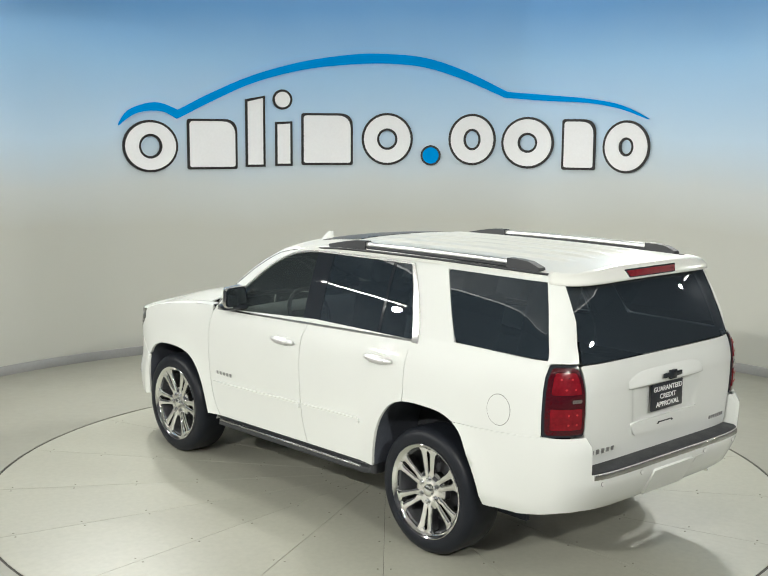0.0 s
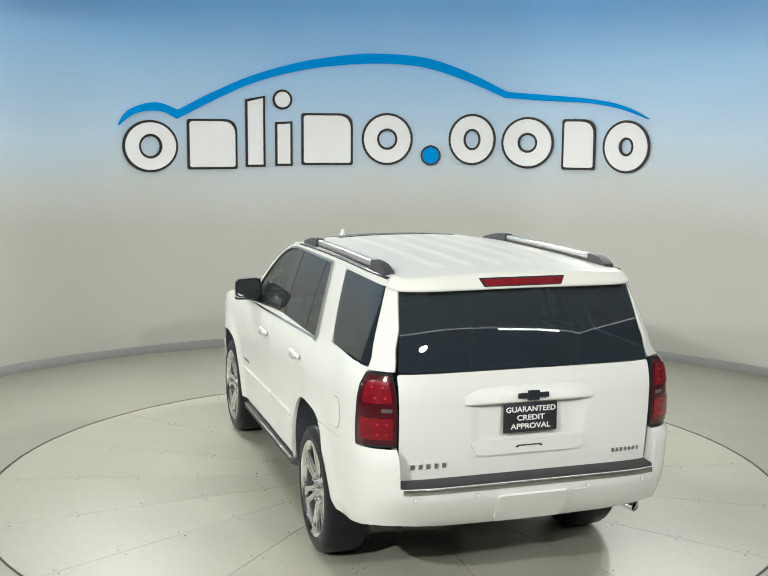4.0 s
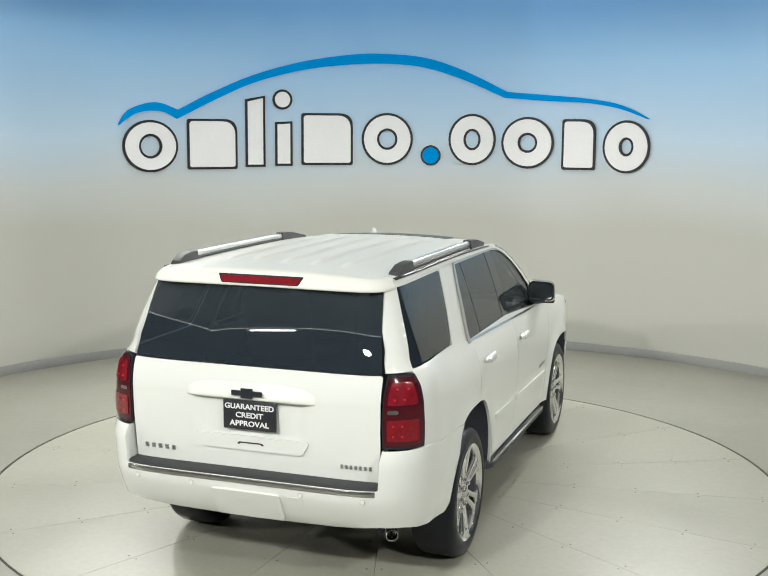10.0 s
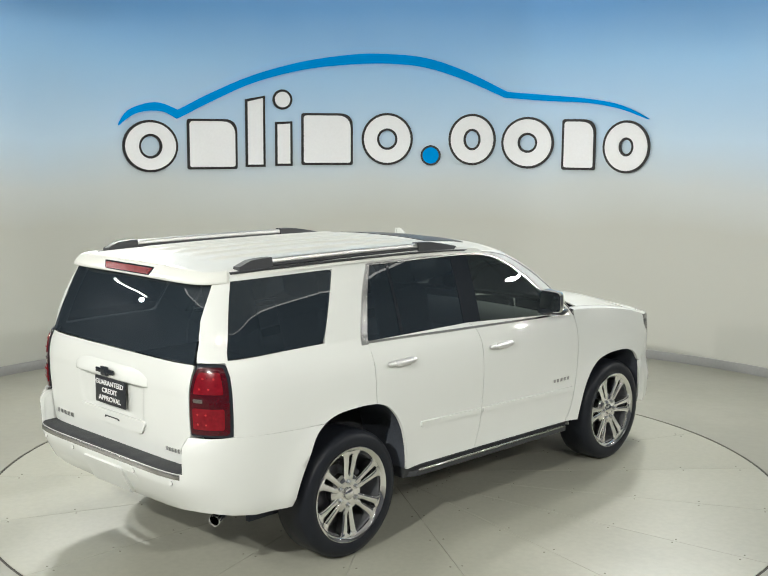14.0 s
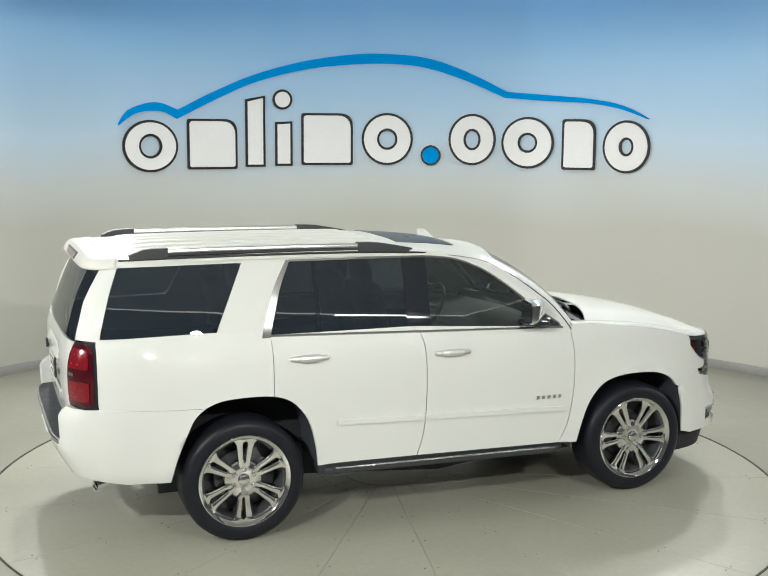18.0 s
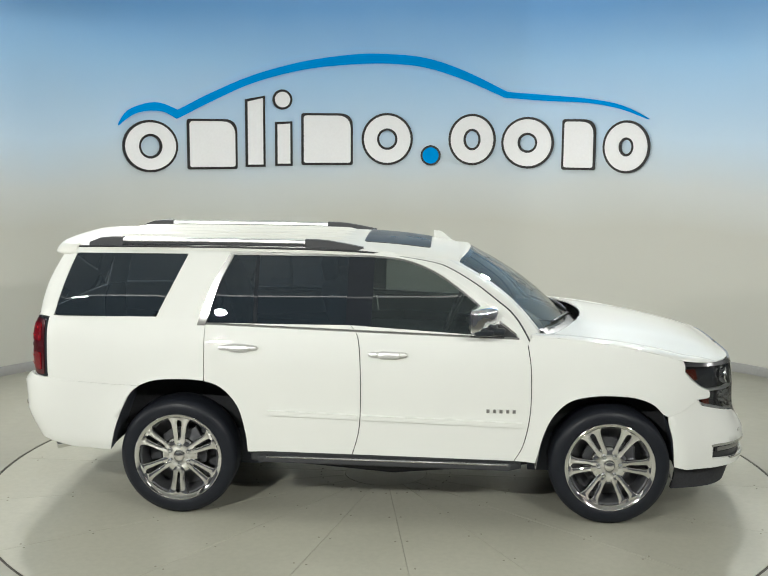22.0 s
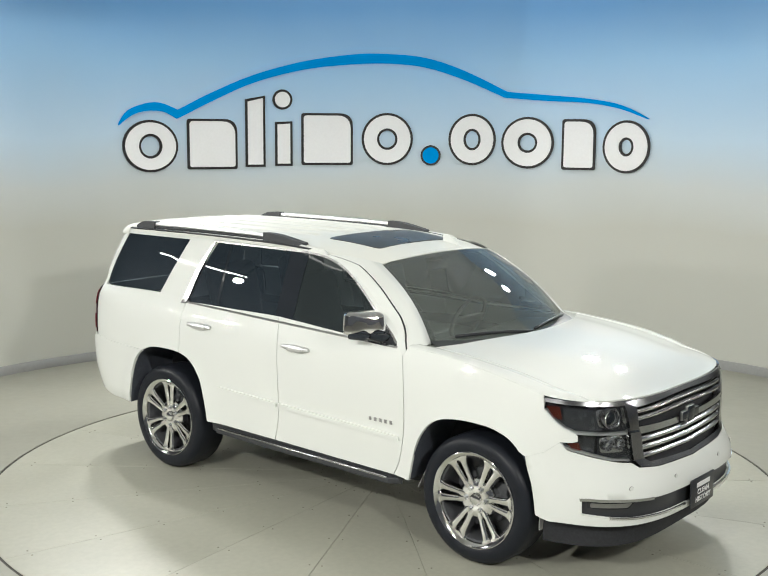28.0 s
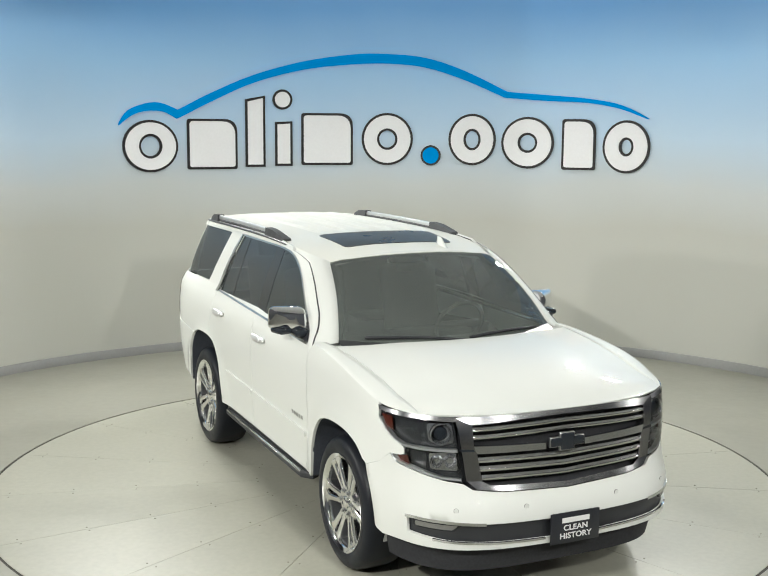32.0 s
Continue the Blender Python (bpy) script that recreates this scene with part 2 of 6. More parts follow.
def panel_bm(polys, fn, step=0.07, depth=0.02, out=None, lip=0.0):
    """Cut plane polygons by a grid, carry them onto the surface fn(u, v), and fold their rim inwards."""
    bm = bmesh.new()
    for poly in polys:
        bm.faces.new([bm.verts.new((u, v, 0)) for u, v in poly])
    bmesh.ops.remove_doubles(bm, verts=bm.verts, dist=1e-4)
    us = [v.co.x for v in bm.verts]
    vs = [v.co.y for v in bm.verts]
    for lo, hi, axis in ((min(us), max(us), 0), (min(vs), max(vs), 1)):
        k = max(1, int((hi - lo) / step))
        for i in range(1, k):
            co = [0, 0, 0]
            no = [0, 0, 0]
            co[axis], no[axis] = lo + (hi - lo) * i / k + 1e-5, 1
            bmesh.ops.bisect_plane(bm, geom=bm.verts[:] + bm.edges[:] + bm.faces[:], plane_co=co, plane_no=no, dist=1e-6)
    bmesh.ops.triangulate(bm, faces=[f for f in bm.faces if len(f.verts) > 4])
    for v in bm.verts:
        v.co = fn(v.co.x, v.co.y)
    bmesh.ops.recalc_face_normals(bm, faces=bm.faces)
    bm.normal_update()
    ref = Vector(out)
    if sum((f.normal.dot(ref) * f.calc_area() for f in bm.faces)) < 0:
        bmesh.ops.reverse_faces(bm, faces=bm.faces)
    bm.normal_update()
    if depth:
        rim = [e for e in bm.edges if len(e.link_faces) == 1]
        normals = {v: v.normal.copy() for e in rim for v in e.verts}
        r = bmesh.ops.extrude_edge_only(bm, edges=rim)
        vs2 = [g for g in r["geom"] if isinstance(g, bmesh.types.BMVert)]
        old = {tuple(round(c, 6) for c in v.co): n for v, n in normals.items()}
        for v in vs2:
            n = old.get(tuple(round(c, 6) for c in v.co))
            if n is not None:
                v.co -= n * depth
        for e in rim:
            e.smooth = False
    return bm


def empty(name):
    return new(name)


def interp(x, table):
    xs = [a for a, _ in table]
    ys = [b for _, b in table]
    if x <= xs[0]:
        return ys[0]
    for (x0, y0), (x1, y1) in zip(table, table[1:]):
        if x <= x1:
            return y0 + (y1 - y0) * (x - x0) / (x1 - x0)
    return ys[-1]


def smooth_interp(table):
    """A smooth function through a table of pairs."""
    xs, ys = [a for a, _ in table], [b for _, b in table]
    n = len(xs)
    d = [(ys[min(i + 1, n - 1)] - ys[max(i - 1, 0)]) / (xs[min(i + 1, n - 1)] - xs[max(i - 1, 0)]) for i in range(n)]

    def f(x):
        if x <= xs[0]:
            return ys[0] + d[0] * (x - xs[0])
        if x >= xs[-1]:
            return ys[-1] + d[-1] * (x - xs[-1])
        i = next(k for k in range(n - 1) if x <= xs[k + 1])
        h = xs[i + 1] - xs[i]
        t = (x - xs[i]) / h
        return (ys[i] * (1 + 2 * t) * (1 - t) ** 2 + h * d[i] * t * (1 - t) ** 2 + ys[i + 1] * t * t * (3 - 2 * t) + h * d[i + 1] * t * t * (t - 1))
    return f


# ---------------------------------------------------------------- the booth
def arc(r, a0, a1, n):
    return [(r * math.cos(radians(a0 + (a1 - a0) * i / n)), r * math.sin(radians(a0 + (a1 - a0) * i / n))) for i in range(n + 1)]


def build_booth():
    # floor: one sheet with a round well in which the turntable lies
    bm = bmesh.new()
    ring = arc(RING + 0.022, 0, 360, 128)[:-1]
    ins = [bm.verts.new((x, y, 0)) for x, y in ring]
    low = [bm.verts.new((x, y, -0.12)) for x, y in ring]
    far = []
    for x, y in ring:
        k = 12.0 / max(abs(x), abs(y))
        far.append(bm.verts.new((x * k, y * k, 0)))
    for i in range(128):
        j = (i + 1) % 128
        bm.faces.new((ins[i], far[i], far[j], ins[j]))
        bm.faces.new((ins[i], ins[j], low[j], low[i]))
    bm.faces.new(low)
    bmesh.ops.recalc_face_normals(bm, faces=bm.faces)
    sharpen(bm)
    tagged(finish("floor", bm, FLOORPAINT), "pale grey painted floor round the turntable", "floor", kind="structure")

    # curved wall, open towards the camera
    a0, a1 = 24, 156
    bm = bmesh.new()
    n = 120
    rows = []
    for r, z in ((WALL, 0.0), (WALL, 1.5), (WALL, 3.0), (WALL, WALL_TOP), (WALL + 0.12, WALL_TOP), (WALL + 0.12, 0.0)):
        rows.append([Vector((x + WALL_X, y, z)) for x, y in arc(r, a0, a1, n)])
    V = loft(bm, rows)
    bm.faces.new([r[0] for r in V])
    bm.faces.new([r[-1] for r in V][::-1])
    bmesh.ops.recalc_face_normals(bm, faces=bm.faces)
    sharpen(bm)
    tagged(finish("wall_round", bm, WALLOVERLAY), "curved pale grey booth wall with a sky blue overlay fade", "wall", kind="structure")

    # skirting
    bm = bmesh.new()
    rows = [[Vector((x + WALL_X, y, z)) for x, y in arc(r, a0, a1, n)] for r, z in ((WALL - 0.003, 0.0), (WALL - 0.03, 0.0), (WALL - 0.03, 0.085), (WALL - 0.022, 0.1), (WALL - 0.003, 0.1))]
    V = loft(bm, rows)
    bm.faces.new([r[0] for r in V])
    bm.faces.new([r[-1] for r in V][::-1])
    bmesh.ops.recalc_face_normals(bm, faces=bm.faces)
    sharpen(bm)
    tagged(finish("baseboard", bm, BASE), "grey skirting strip along the curved wall", "baseboard", kind="structure")

    # the dark hall round the booth
    for nm, c, s in (("wall_south", (0, -11.6, 2.75), (24, 0.2, 5.5)), ("wall_north", (0, 11.6, 2.75), (24, 0.2, 5.5)),
                     ("wall_east", (11.6, 0, 2.75), (0.2, 23.0, 5.5)), ("wall_west", (-11.6, 0, 2.75), (0.2, 23.0, 5.5))):
        bm = bmesh.new()
        box(bm, c, s)
        tagged(finish(nm, bm, DARKWALL, smooth=False), "plain dark hall wall", "wall", kind="structure")
    bm = bmesh.new()
    box(bm, (0, 0, 5.6), (24, 24, 0.2))
    tagged(finish("ceiling_hall", bm, DARKWALL, smooth=False), "dark hall ceiling", "ceiling", kind="structure")
    # the booth's own pale ceiling with an edge trim made to glow
    bm = bmesh.new()
    box(bm, (0, -0.6, CEIL + 0.05), (15.6, 13.4, 0.1))
    tagged(finish("ceiling", bm, CEILMAT, smooth=False), "pale grey booth ceiling", "ceiling", kind="structure")
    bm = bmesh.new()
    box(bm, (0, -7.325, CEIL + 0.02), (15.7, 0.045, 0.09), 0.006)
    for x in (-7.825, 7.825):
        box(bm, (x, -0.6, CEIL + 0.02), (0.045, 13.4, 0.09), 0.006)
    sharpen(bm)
    tagged(finish("trim", bm, EDGEGLOW), "thin booth ceiling edge trim with an added glow", "trim", kind="structure")


def build_lamps():
    tilt = 38
    aim = pose(0, 0, 0, 0, 90 + tilt, 0) @ pose(0, 0, 0, 180, 0, 0)
    case = lens = None
    for x, y, z, watts in LAMPS:
        m = pose(x, y, z, 0, 0, math.degrees(math.atan2(-y, -x)))
        lamp = empty("spot_lamp")
        tagged(lamp, "black round spot lamp hung from the ceiling", "lamp", "spot lamps")
        lamp.matrix_basis = m
        if case is None:
            bm = bmesh.new()
            lathe(bm, [(0.0, 0.26), (0.07, 0.26), (0.1, 0.2), (0.11, 0.0), (0.1, 0.0), (0.095, 0.02), (0.0, 0.02)], aim, 24, closed=False)
            bmesh.ops.recalc_face_normals(bm, faces=bm.faces)
            sharpen(bm)
            body = part("housing", bm, LAMPCASE, lamp)
            case = body.data
            bm = bmesh.new()
            cyl(bm, 0.085, 0.085, 0.008, aim @ pose(0, 0, 0.012), 24)
            ob = part("lens", bm, LENS, lamp, "glowing round lens")
            lens = ob.data
        else:
            body = new("housing", case)
            body.parent = lamp
            ob = new("lens", lens)
            ob.parent = lamp
            ob["label"] = "glowing round lens"
        # the four lamps along the booth wall are wider
        wide = 1.7 if y > 3 else 1.0
        body.matrix_basis = ob.matrix_basis = aim @ Matrix.Diagonal((wide, wide, 1, 1)) @ aim.inverted()
        top = (CEIL if abs(x) < 8 and y > -7.3 else 5.5) - z
        bm = bmesh.new()
        box(bm, (-0.1, 0, (top + 0.08) / 2), (0.03, 0.03, top - 0.08), 0.004)
        box(bm, (-0.1, 0, top - 0.015), (0.14, 0.14, 0.028), 0.004)
        part("hanger", bm, LAMPCASE, lamp)
        d = bpy.data.lights.new("spot", "SPOT")
        d.energy, d.color, d.spot_size, d.spot_blend, d.shadow_soft_size = watts, (0.972, 0.972, 0.915), radians(140), 1.0, 0.08 * wide
        ob = new("spot", d)
        way = m.to_3x3() @ Vector((math.cos(radians(tilt)), 0, -math.sin(radians(tilt))))
        eye = Vector((x, y, z)) + way * 0.03
        ob.matrix_basis = look(eye, eye + way * 2 if y > 3 else (0.1 * x, 0.1 * y, 1.9 if abs(x) > 8 else 1.3))
        if y < 3:
            d.spot_size = radians(105 if abs(x) > 8 else 67)


def build_tubes():
    """Tube lamps under the hall ceiling."""
    for x, y, z, length, turn, watts in TUBES:
        lamp = empty("tube_lamp")
        tagged(lamp, "white tube lamp under the dark hall ceiling", "lamp", "tube lamps")
        lamp.matrix_basis = pose(x, y, z, 0, 0, turn)
        bm = bmesh.new()
        box(bm, (0, 0, 0.05), (length + 0.12, 0.11, 0.05), 0.01)
        for e in (-1, 1):
            box(bm, (e * length * 0.35, 0, (5.5 - z + 0.07) / 2), (0.02, 0.02, 5.43 - z), 0.003)
        sharpen(bm)
        part("housing", bm, LAMPCASE, lamp)
        bm = bmesh.new()
        cyl(bm, 0.018, 0.018, length, pose(0, 0, 0, 0, 90, 0), 12)
        sharpen(bm)
        part("tube", bm, TUBE, lamp, "glowing white tube")
        d = bpy.data.lights.new("tube", "AREA")
        d.shape, d.size, d.size_y, d.energy, d.color = "RECTANGLE", length, 0.04, watts, (0.972, 0.972, 0.93)
        new("tube", d).matrix_basis = pose(x, y, z - 0.022, 0, 0, turn)


# ---------------------------------------------------------------- the overlay graphic, built onto the wall
def on_wall(a, z, d):
    """A point d in front of the curved wall, a metres round from its middle."""
    t = a / (WALL - 0.03)
    r = WALL - d
    return Vector((WALL_X + r * math.sin(t), r * math.cos(t), z))


def plaque(name, polys, d, thick, material, parent):
    bm = panel_bm(polys, lambda a, z: on_wall(a, z, d), 0.12, thick, (0, -1, 0))
    return part(name, bm, material, parent)


def ring_polys(a, z, ra, rz, ia, iz, n=40):
    out = []
    for i in range(n):
        t0, t1 = 2 * math.pi * i / n, 2 * math.pi * (i + 1) / n
        out.append([(a + ia * math.cos(t0), z + iz * math.sin(t0)), (a + ra * math.cos(t0), z + rz * math.sin(t0)),
                    (a + ra * math.cos(t1), z + rz * math.sin(t1)), (a + ia * math.cos(t1), z + iz * math.sin(t1))])
    return out


def bar_poly(x0, x1, z0, z1, slant, grow):
    return [[(x0 - grow, z0 - grow), (x1 + grow, z0 - grow), (x1 + grow, z1 + slant + grow), (x0 - grow, z1 + grow)]]


def build_overlay_sign():
    """An overlay graphic added as a wall part: a swept blue line over a row of plain white shapes with dark edges."""
    sign = empty("overlay_sign")
    tagged(sign, "overlay graphic on the wall: blue swept line over a row of white shapes", "sign")
    up = [(-3.35, 2.69), (-3.235, 2.834), (-3.01, 2.92), (-2.835, 2.923), (-2.64, 2.85)]
    up = spline(up, 4) + spline([(-2.63, 2.85), (-2.246, 3.046), (-1.711, 3.273), (-1.119, 3.44), (-0.526, 3.531), (-0.111, 3.541), (0.364, 3.496), (0.84, 3.34), (1.347, 3.095)], 4)[1:] + spline([(1.35, 3.094), (1.849, 3.053), (2.319, 3.011), (2.73, 2.931), (3.055, 2.778)], 4)
    lo = spline([(-3.35, 2.665), (-3.19, 2.78), (-3.013, 2.831), (-2.809, 2.823), (-2.654, 2.746)], 4) + spline([(-2.645, 2.746), (-2.188, 2.973), (-1.712, 3.181), (-1.119, 3.342), (-0.526, 3.414), (-0.051, 3.425), (0.365, 3.38), (0.812, 3.241), (1.319, 3.025)], 4)[1:] + spline([(1.322, 3.024), (1.851, 2.984), (2.321, 2.96), (2.703, 2.892), (3.038, 2.773)], 4)
    n = min(len(up), len(lo))
    polys = [[up[i], lo[i], lo[i + 1], up[i + 1]] for i in range(n - 1)]
    plaque("swept_line", polys, 0.03, 0.025, OVERLAYBLUE, sign)
    shapes = [("ring", (-2.977, 2.43, 0.305, 0.272, 0.142, 0.142)), ("block", (-2.505, -1.955, 2.185, 2.72)), ("bar", (-1.80, -1.615, 2.21, 2.955, 0.045)),
              ("bar", (-1.44, -1.285, 2.22, 2.69, 0.01)), ("disc", (-1.376, 2.985, 0.092, 0.092)), ("block", (-1.12, -0.548, 2.23, 2.80)),
              ("ring", (-0.10, 2.52, 0.285, 0.288, 0.125, 0.13)), ("ring", (0.935, 2.522, 0.26, 0.282, 0.105, 0.13)), ("ring", (1.608, 2.49, 0.29, 0.28, 0.12, 0.12)),
              ("block", (2.05, 2.40, 2.205, 2.745)), ("ring", (2.795, 2.456, 0.255, 0.278, 0.09, 0.11))]
    for kind, v in shapes:
        for grow, d, thick, material in ((0.028, 0.026, 0.02, OVERLAYDARK), (0.0, 0.034, 0.008, OVERLAYWHITE)):
            if kind == "ring":
                a, z, ra, rz, ia, iz = v
                polys = ring_polys(a, z, ra + grow, rz + grow, ia - grow, iz - grow)
            elif kind == "disc":
                a, z, ra, rz = v
                polys = ring_polys(a, z, ra + grow, rz + grow, 0.02, 0.02)
                polys.append([(a + 0.02 * math.cos(2 * math.pi * i / 40), z + 0.02 * math.sin(2 * math.pi * i / 40)) for i in range(40)])
            elif kind == "block":
                x0, x1, z0, z1 = v[0] - grow, v[1] + grow, v[2] - grow, v[3] + grow
                polys = [rounded([(x0, z0), (x1, z0), (x1, z1), (x0, z1)], (0.03, 0.03, 0.16, 0.04), 6)]
            else:
                polys = bar_poly(*v, grow)
            if material is OVERLAYDARK:
                back = plaque("shape", polys, d, thick, material, sign)
                back["label"] = "plain white shape with a dark edge"
            else:
                plaque("face", polys, d, thick, material, back)
    for grow, d, thick, material in ((0.025, 0.026, 0.02, OVERLAYDARK), (0.0, 0.034, 0.008, OVERLAYBLUE)):
        r = 0.098 + grow
        ob = plaque("dot", [[(0.432 + r * math.cos(2 * math.pi * i / 40), 2.326 + r * math.sin(2 * math.pi * i / 40)) for i in range(40)]], d, thick, material, sign if material is OVERLAYDARK else back)
        back = ob


# ---------------------------------------------------------------- the turntable
SPIN0, SPIN = 131.71, -6.162     # heading of the car at 0 s, degrees a second
CAR_OFF, CAR_YAW = (0.097, -0.054), 0.69


def build_turntable():
    table = empty("turntable")
    tagged(table, "large round pale turntable deck flush with the floor", "turntable")
    wedges = 18
    gap = 0.0024
    mesh = None
    for i in range(wedges):
        if mesh is None:
            bm = bmesh.new()
            half = math.pi / wedges
            top = []
            for r, cnt in ((0.32, 3), (RING, 9)):
                row = []
                for k in range(cnt):
                    a = -half + 2 * half * k / (cnt - 1)
                    inset = gap / 2 / r
                    a = max(-half + inset, min(half - inset, a))
                    row.append((r * math.cos(a), r * math.sin(a)))
                top.append(row)
            poly = top[0] + top[1][::-1]
            vs = [bm.verts.new((x, y, 0.0)) for x, y in poly]
            f = bm.faces.new(vs)
            if f.normal.z < 0:
                f.normal_flip()
            bm.normal_update()
            r = bmesh.ops.extrude_face_region(bm, geom=[f])
            for g in r["geom"]:
                if isinstance(g, bmesh.types.BMVert):
                    g.co.z -= 0.03
            bmesh.ops.recalc_face_normals(bm, faces=bm.faces)
            es = [e for e in bm.edges if all(abs(v.co.z) < 1e-6 for v in e.verts)]
            bmesh.ops.bevel(bm, geom=es, offset=0.0012, segments=1, affect="EDGES")
            ob = part("deck_plate", bm, DECK, table, smooth=False)
            mesh = ob.data
        else:
            ob = new("deck_plate", mesh)
            ob.parent = table
        ob.matrix_basis = pose(0, 0, 0, 0, 0, 360 / wedges * (i + 0.5) - 102)
    bm = bmesh.new()
    cyl(bm, 0.316, 0.316, 0.03, pose(0, 0, -0.015), 48)
    sharpen(bm)
    part("hub_plate", bm, DECK, table)
    bm = bmesh.new()
    cyl(bm, RING - 0.02, RING - 0.02, 0.05, pose(0, 0, -0.058), 96)
    sharpen(bm)
    part("under_frame", bm, SEAM, table)
    # dark ring laid in the edge gap; its colour paints the gap's shade
    bm = bmesh.new()
    lathe(bm, [(RING + 0.001, -0.03), (RING + 0.001, -0.004), (RING + 0.02, -0.004), (RING + 0.02, -0.03)], Matrix.Identity(4), 128)
    bmesh.ops.recalc_face_normals(bm, faces=bm.faces)
    sharpen(bm)
    part("edge_gap", bm, SEAM, table, "dark ring shading the edge gap")
    # screws along the joints
    bm = bmesh.new()
    cyl(bm, 0.0068, 0.0055, 0.003, Matrix.Identity(4), 10)
    sm = part("screw", bm, SCREW, table, smooth=False)
    k = 0
    for i in range(wedges):
        a = radians(360 / wedges * i - 102)
        rng = random.Random(i)
        for r in (0.5, 1.0, 1.45, 1.9, 2.35, 2.8):
            for side in (-0.03 - 0.02 * rng.random(), 0.03 + 0.02 * rng.random()):
                ob = sm if k == 0 else new("screw", sm.data)
                ob.parent = table
                ob.location = (r * math.cos(a) - side * math.sin(a), r * math.sin(a) + side * math.cos(a), 0.0015)
                k += 1
    return table


# ---------------------------------------------------------------- the car: its surface
HALF = smooth_interp([(0.2, 0.945), (0.45, 0.965), (0.75, 0.985), (1.0, 0.997), (1.18, 0.985), (1.28, 0.95), (1.345, 0.905), (1.55, 0.838), (1.8, 0.745), (1.9, 0.705)])
XREAR = smooth_interp([(0.4, 2.47), (0.75, 2.52), (1.0, 2.545), (1.2, 2.55), (1.34, 2.53), (1.6, 2.458), (1.8, 2.376), (1.9, 2.33)])
XFRONT = smooth_interp([(0.2, 2.43), (0.35, 2.475), (0.5, 2.49), (0.6, 2.48), (0.68, 2.43), (0.75, 2.40), (0.9, 2.39), (1.0, 2.383), (1.09, 2.365), (1.13, 2.335), (1.18, 2.28)])
GLASS = smooth_interp([(1.25, 0.928), (1.40, 0.886), (1.60, 0.8215), (1.80, 0.745)])
X_R0, N_R, X_F0, N_F = -1.6, 7.2, 1.3, 3.8


def SHOULDER(z):
    """The rear corners stay upright up to the lamps' tops."""
    return interp(z, [(1.14, 0.0), (1.2, 0.006), (1.25, 0.016), (1.30, 0.031), (1.335, 0.042), (1.352, 0.036), (1.372, 0.004), (1.39, 0.0)])



def plan_table(length, width, n):
    """Arc length, end share and width share along a quarter of a superellipse."""
    rows, last, total = [], None, 0.0
    for i in range(601):
        a = math.pi / 2 * i / 600
        c, d = abs(math.sin(a)), abs(math.cos(a)) if i < 600 else 0.0
        r = (c ** n + d ** n) ** (-1 / n)
        u, v = r * c, r * d
        p = Vector((u * length, v * width))
        if last is not None:
            total += (p - last).length
        rows.append((total, u, v))
        last = p
    return rows


T_R, T_F = plan_table(0.94, 0.98, N_R), plan_table(1.1, 0.985, N_F)


def lookup(table, s, k):
    lo, hi = 0, len(table) - 1
    while hi - lo > 1:
        mid = (lo + hi) // 2
        if table[mid][0] <= s:
            lo = mid
        else:
            hi = mid
    f = (s - table[lo][0]) / max(1e-9, table[hi][0] - table[lo][0])
    return table[lo][k] + (table[hi][k] - table[lo][k]) * f


def crossing(table, k, value, rising):
    for p, q in zip(table, table[1:]):
        if (q[k] >= value) if rising else (q[k] <= value):
            f = (value - p[k]) / ((q[k] - p[k]) or 1e-9)
            return p[0] + (q[0] - p[0]) * max(0.0, min(1.0, f))
    return table[-1][0]


def s_rear(y):
    """How far round the body lies the point of the rear face at y to the side."""
    return X_R0 - crossing(T_R, 2, y / 0.98, False)


def s_front(y):
    return X_F0 + crossing(T_F, 2, y / 0.985, False)


def NX(x, z):
    """The skin's plane point at x on the front corner, at that height."""
    return (X_F0 + crossing(T_F, 1, min(1.0, (x - X_F0) / (XFRONT(z) - X_F0)), True), z)


def FY(y, z):
    """The same at y to the side on the front."""
    return (X_F0 + crossing(T_F, 2, min(1.0, y / HALF(z)), False), z)


def BX(x, z):
    """The same at x on the rear corner."""
    return (X_R0 - crossing(T_R, 1, min(1.0, (X_R0 - x) / (XREAR(z) + X_R0)), True), z)


def flare(x, z):
    f = 0.0
    for wx in (1.473, -1.473):
        d = math.hypot(x - wx, z - 0.42)
        f += 0.022 * math.exp(-((d - 0.5) / 0.075) ** 2) * (1 if z > 0.3 else 0)
    return f


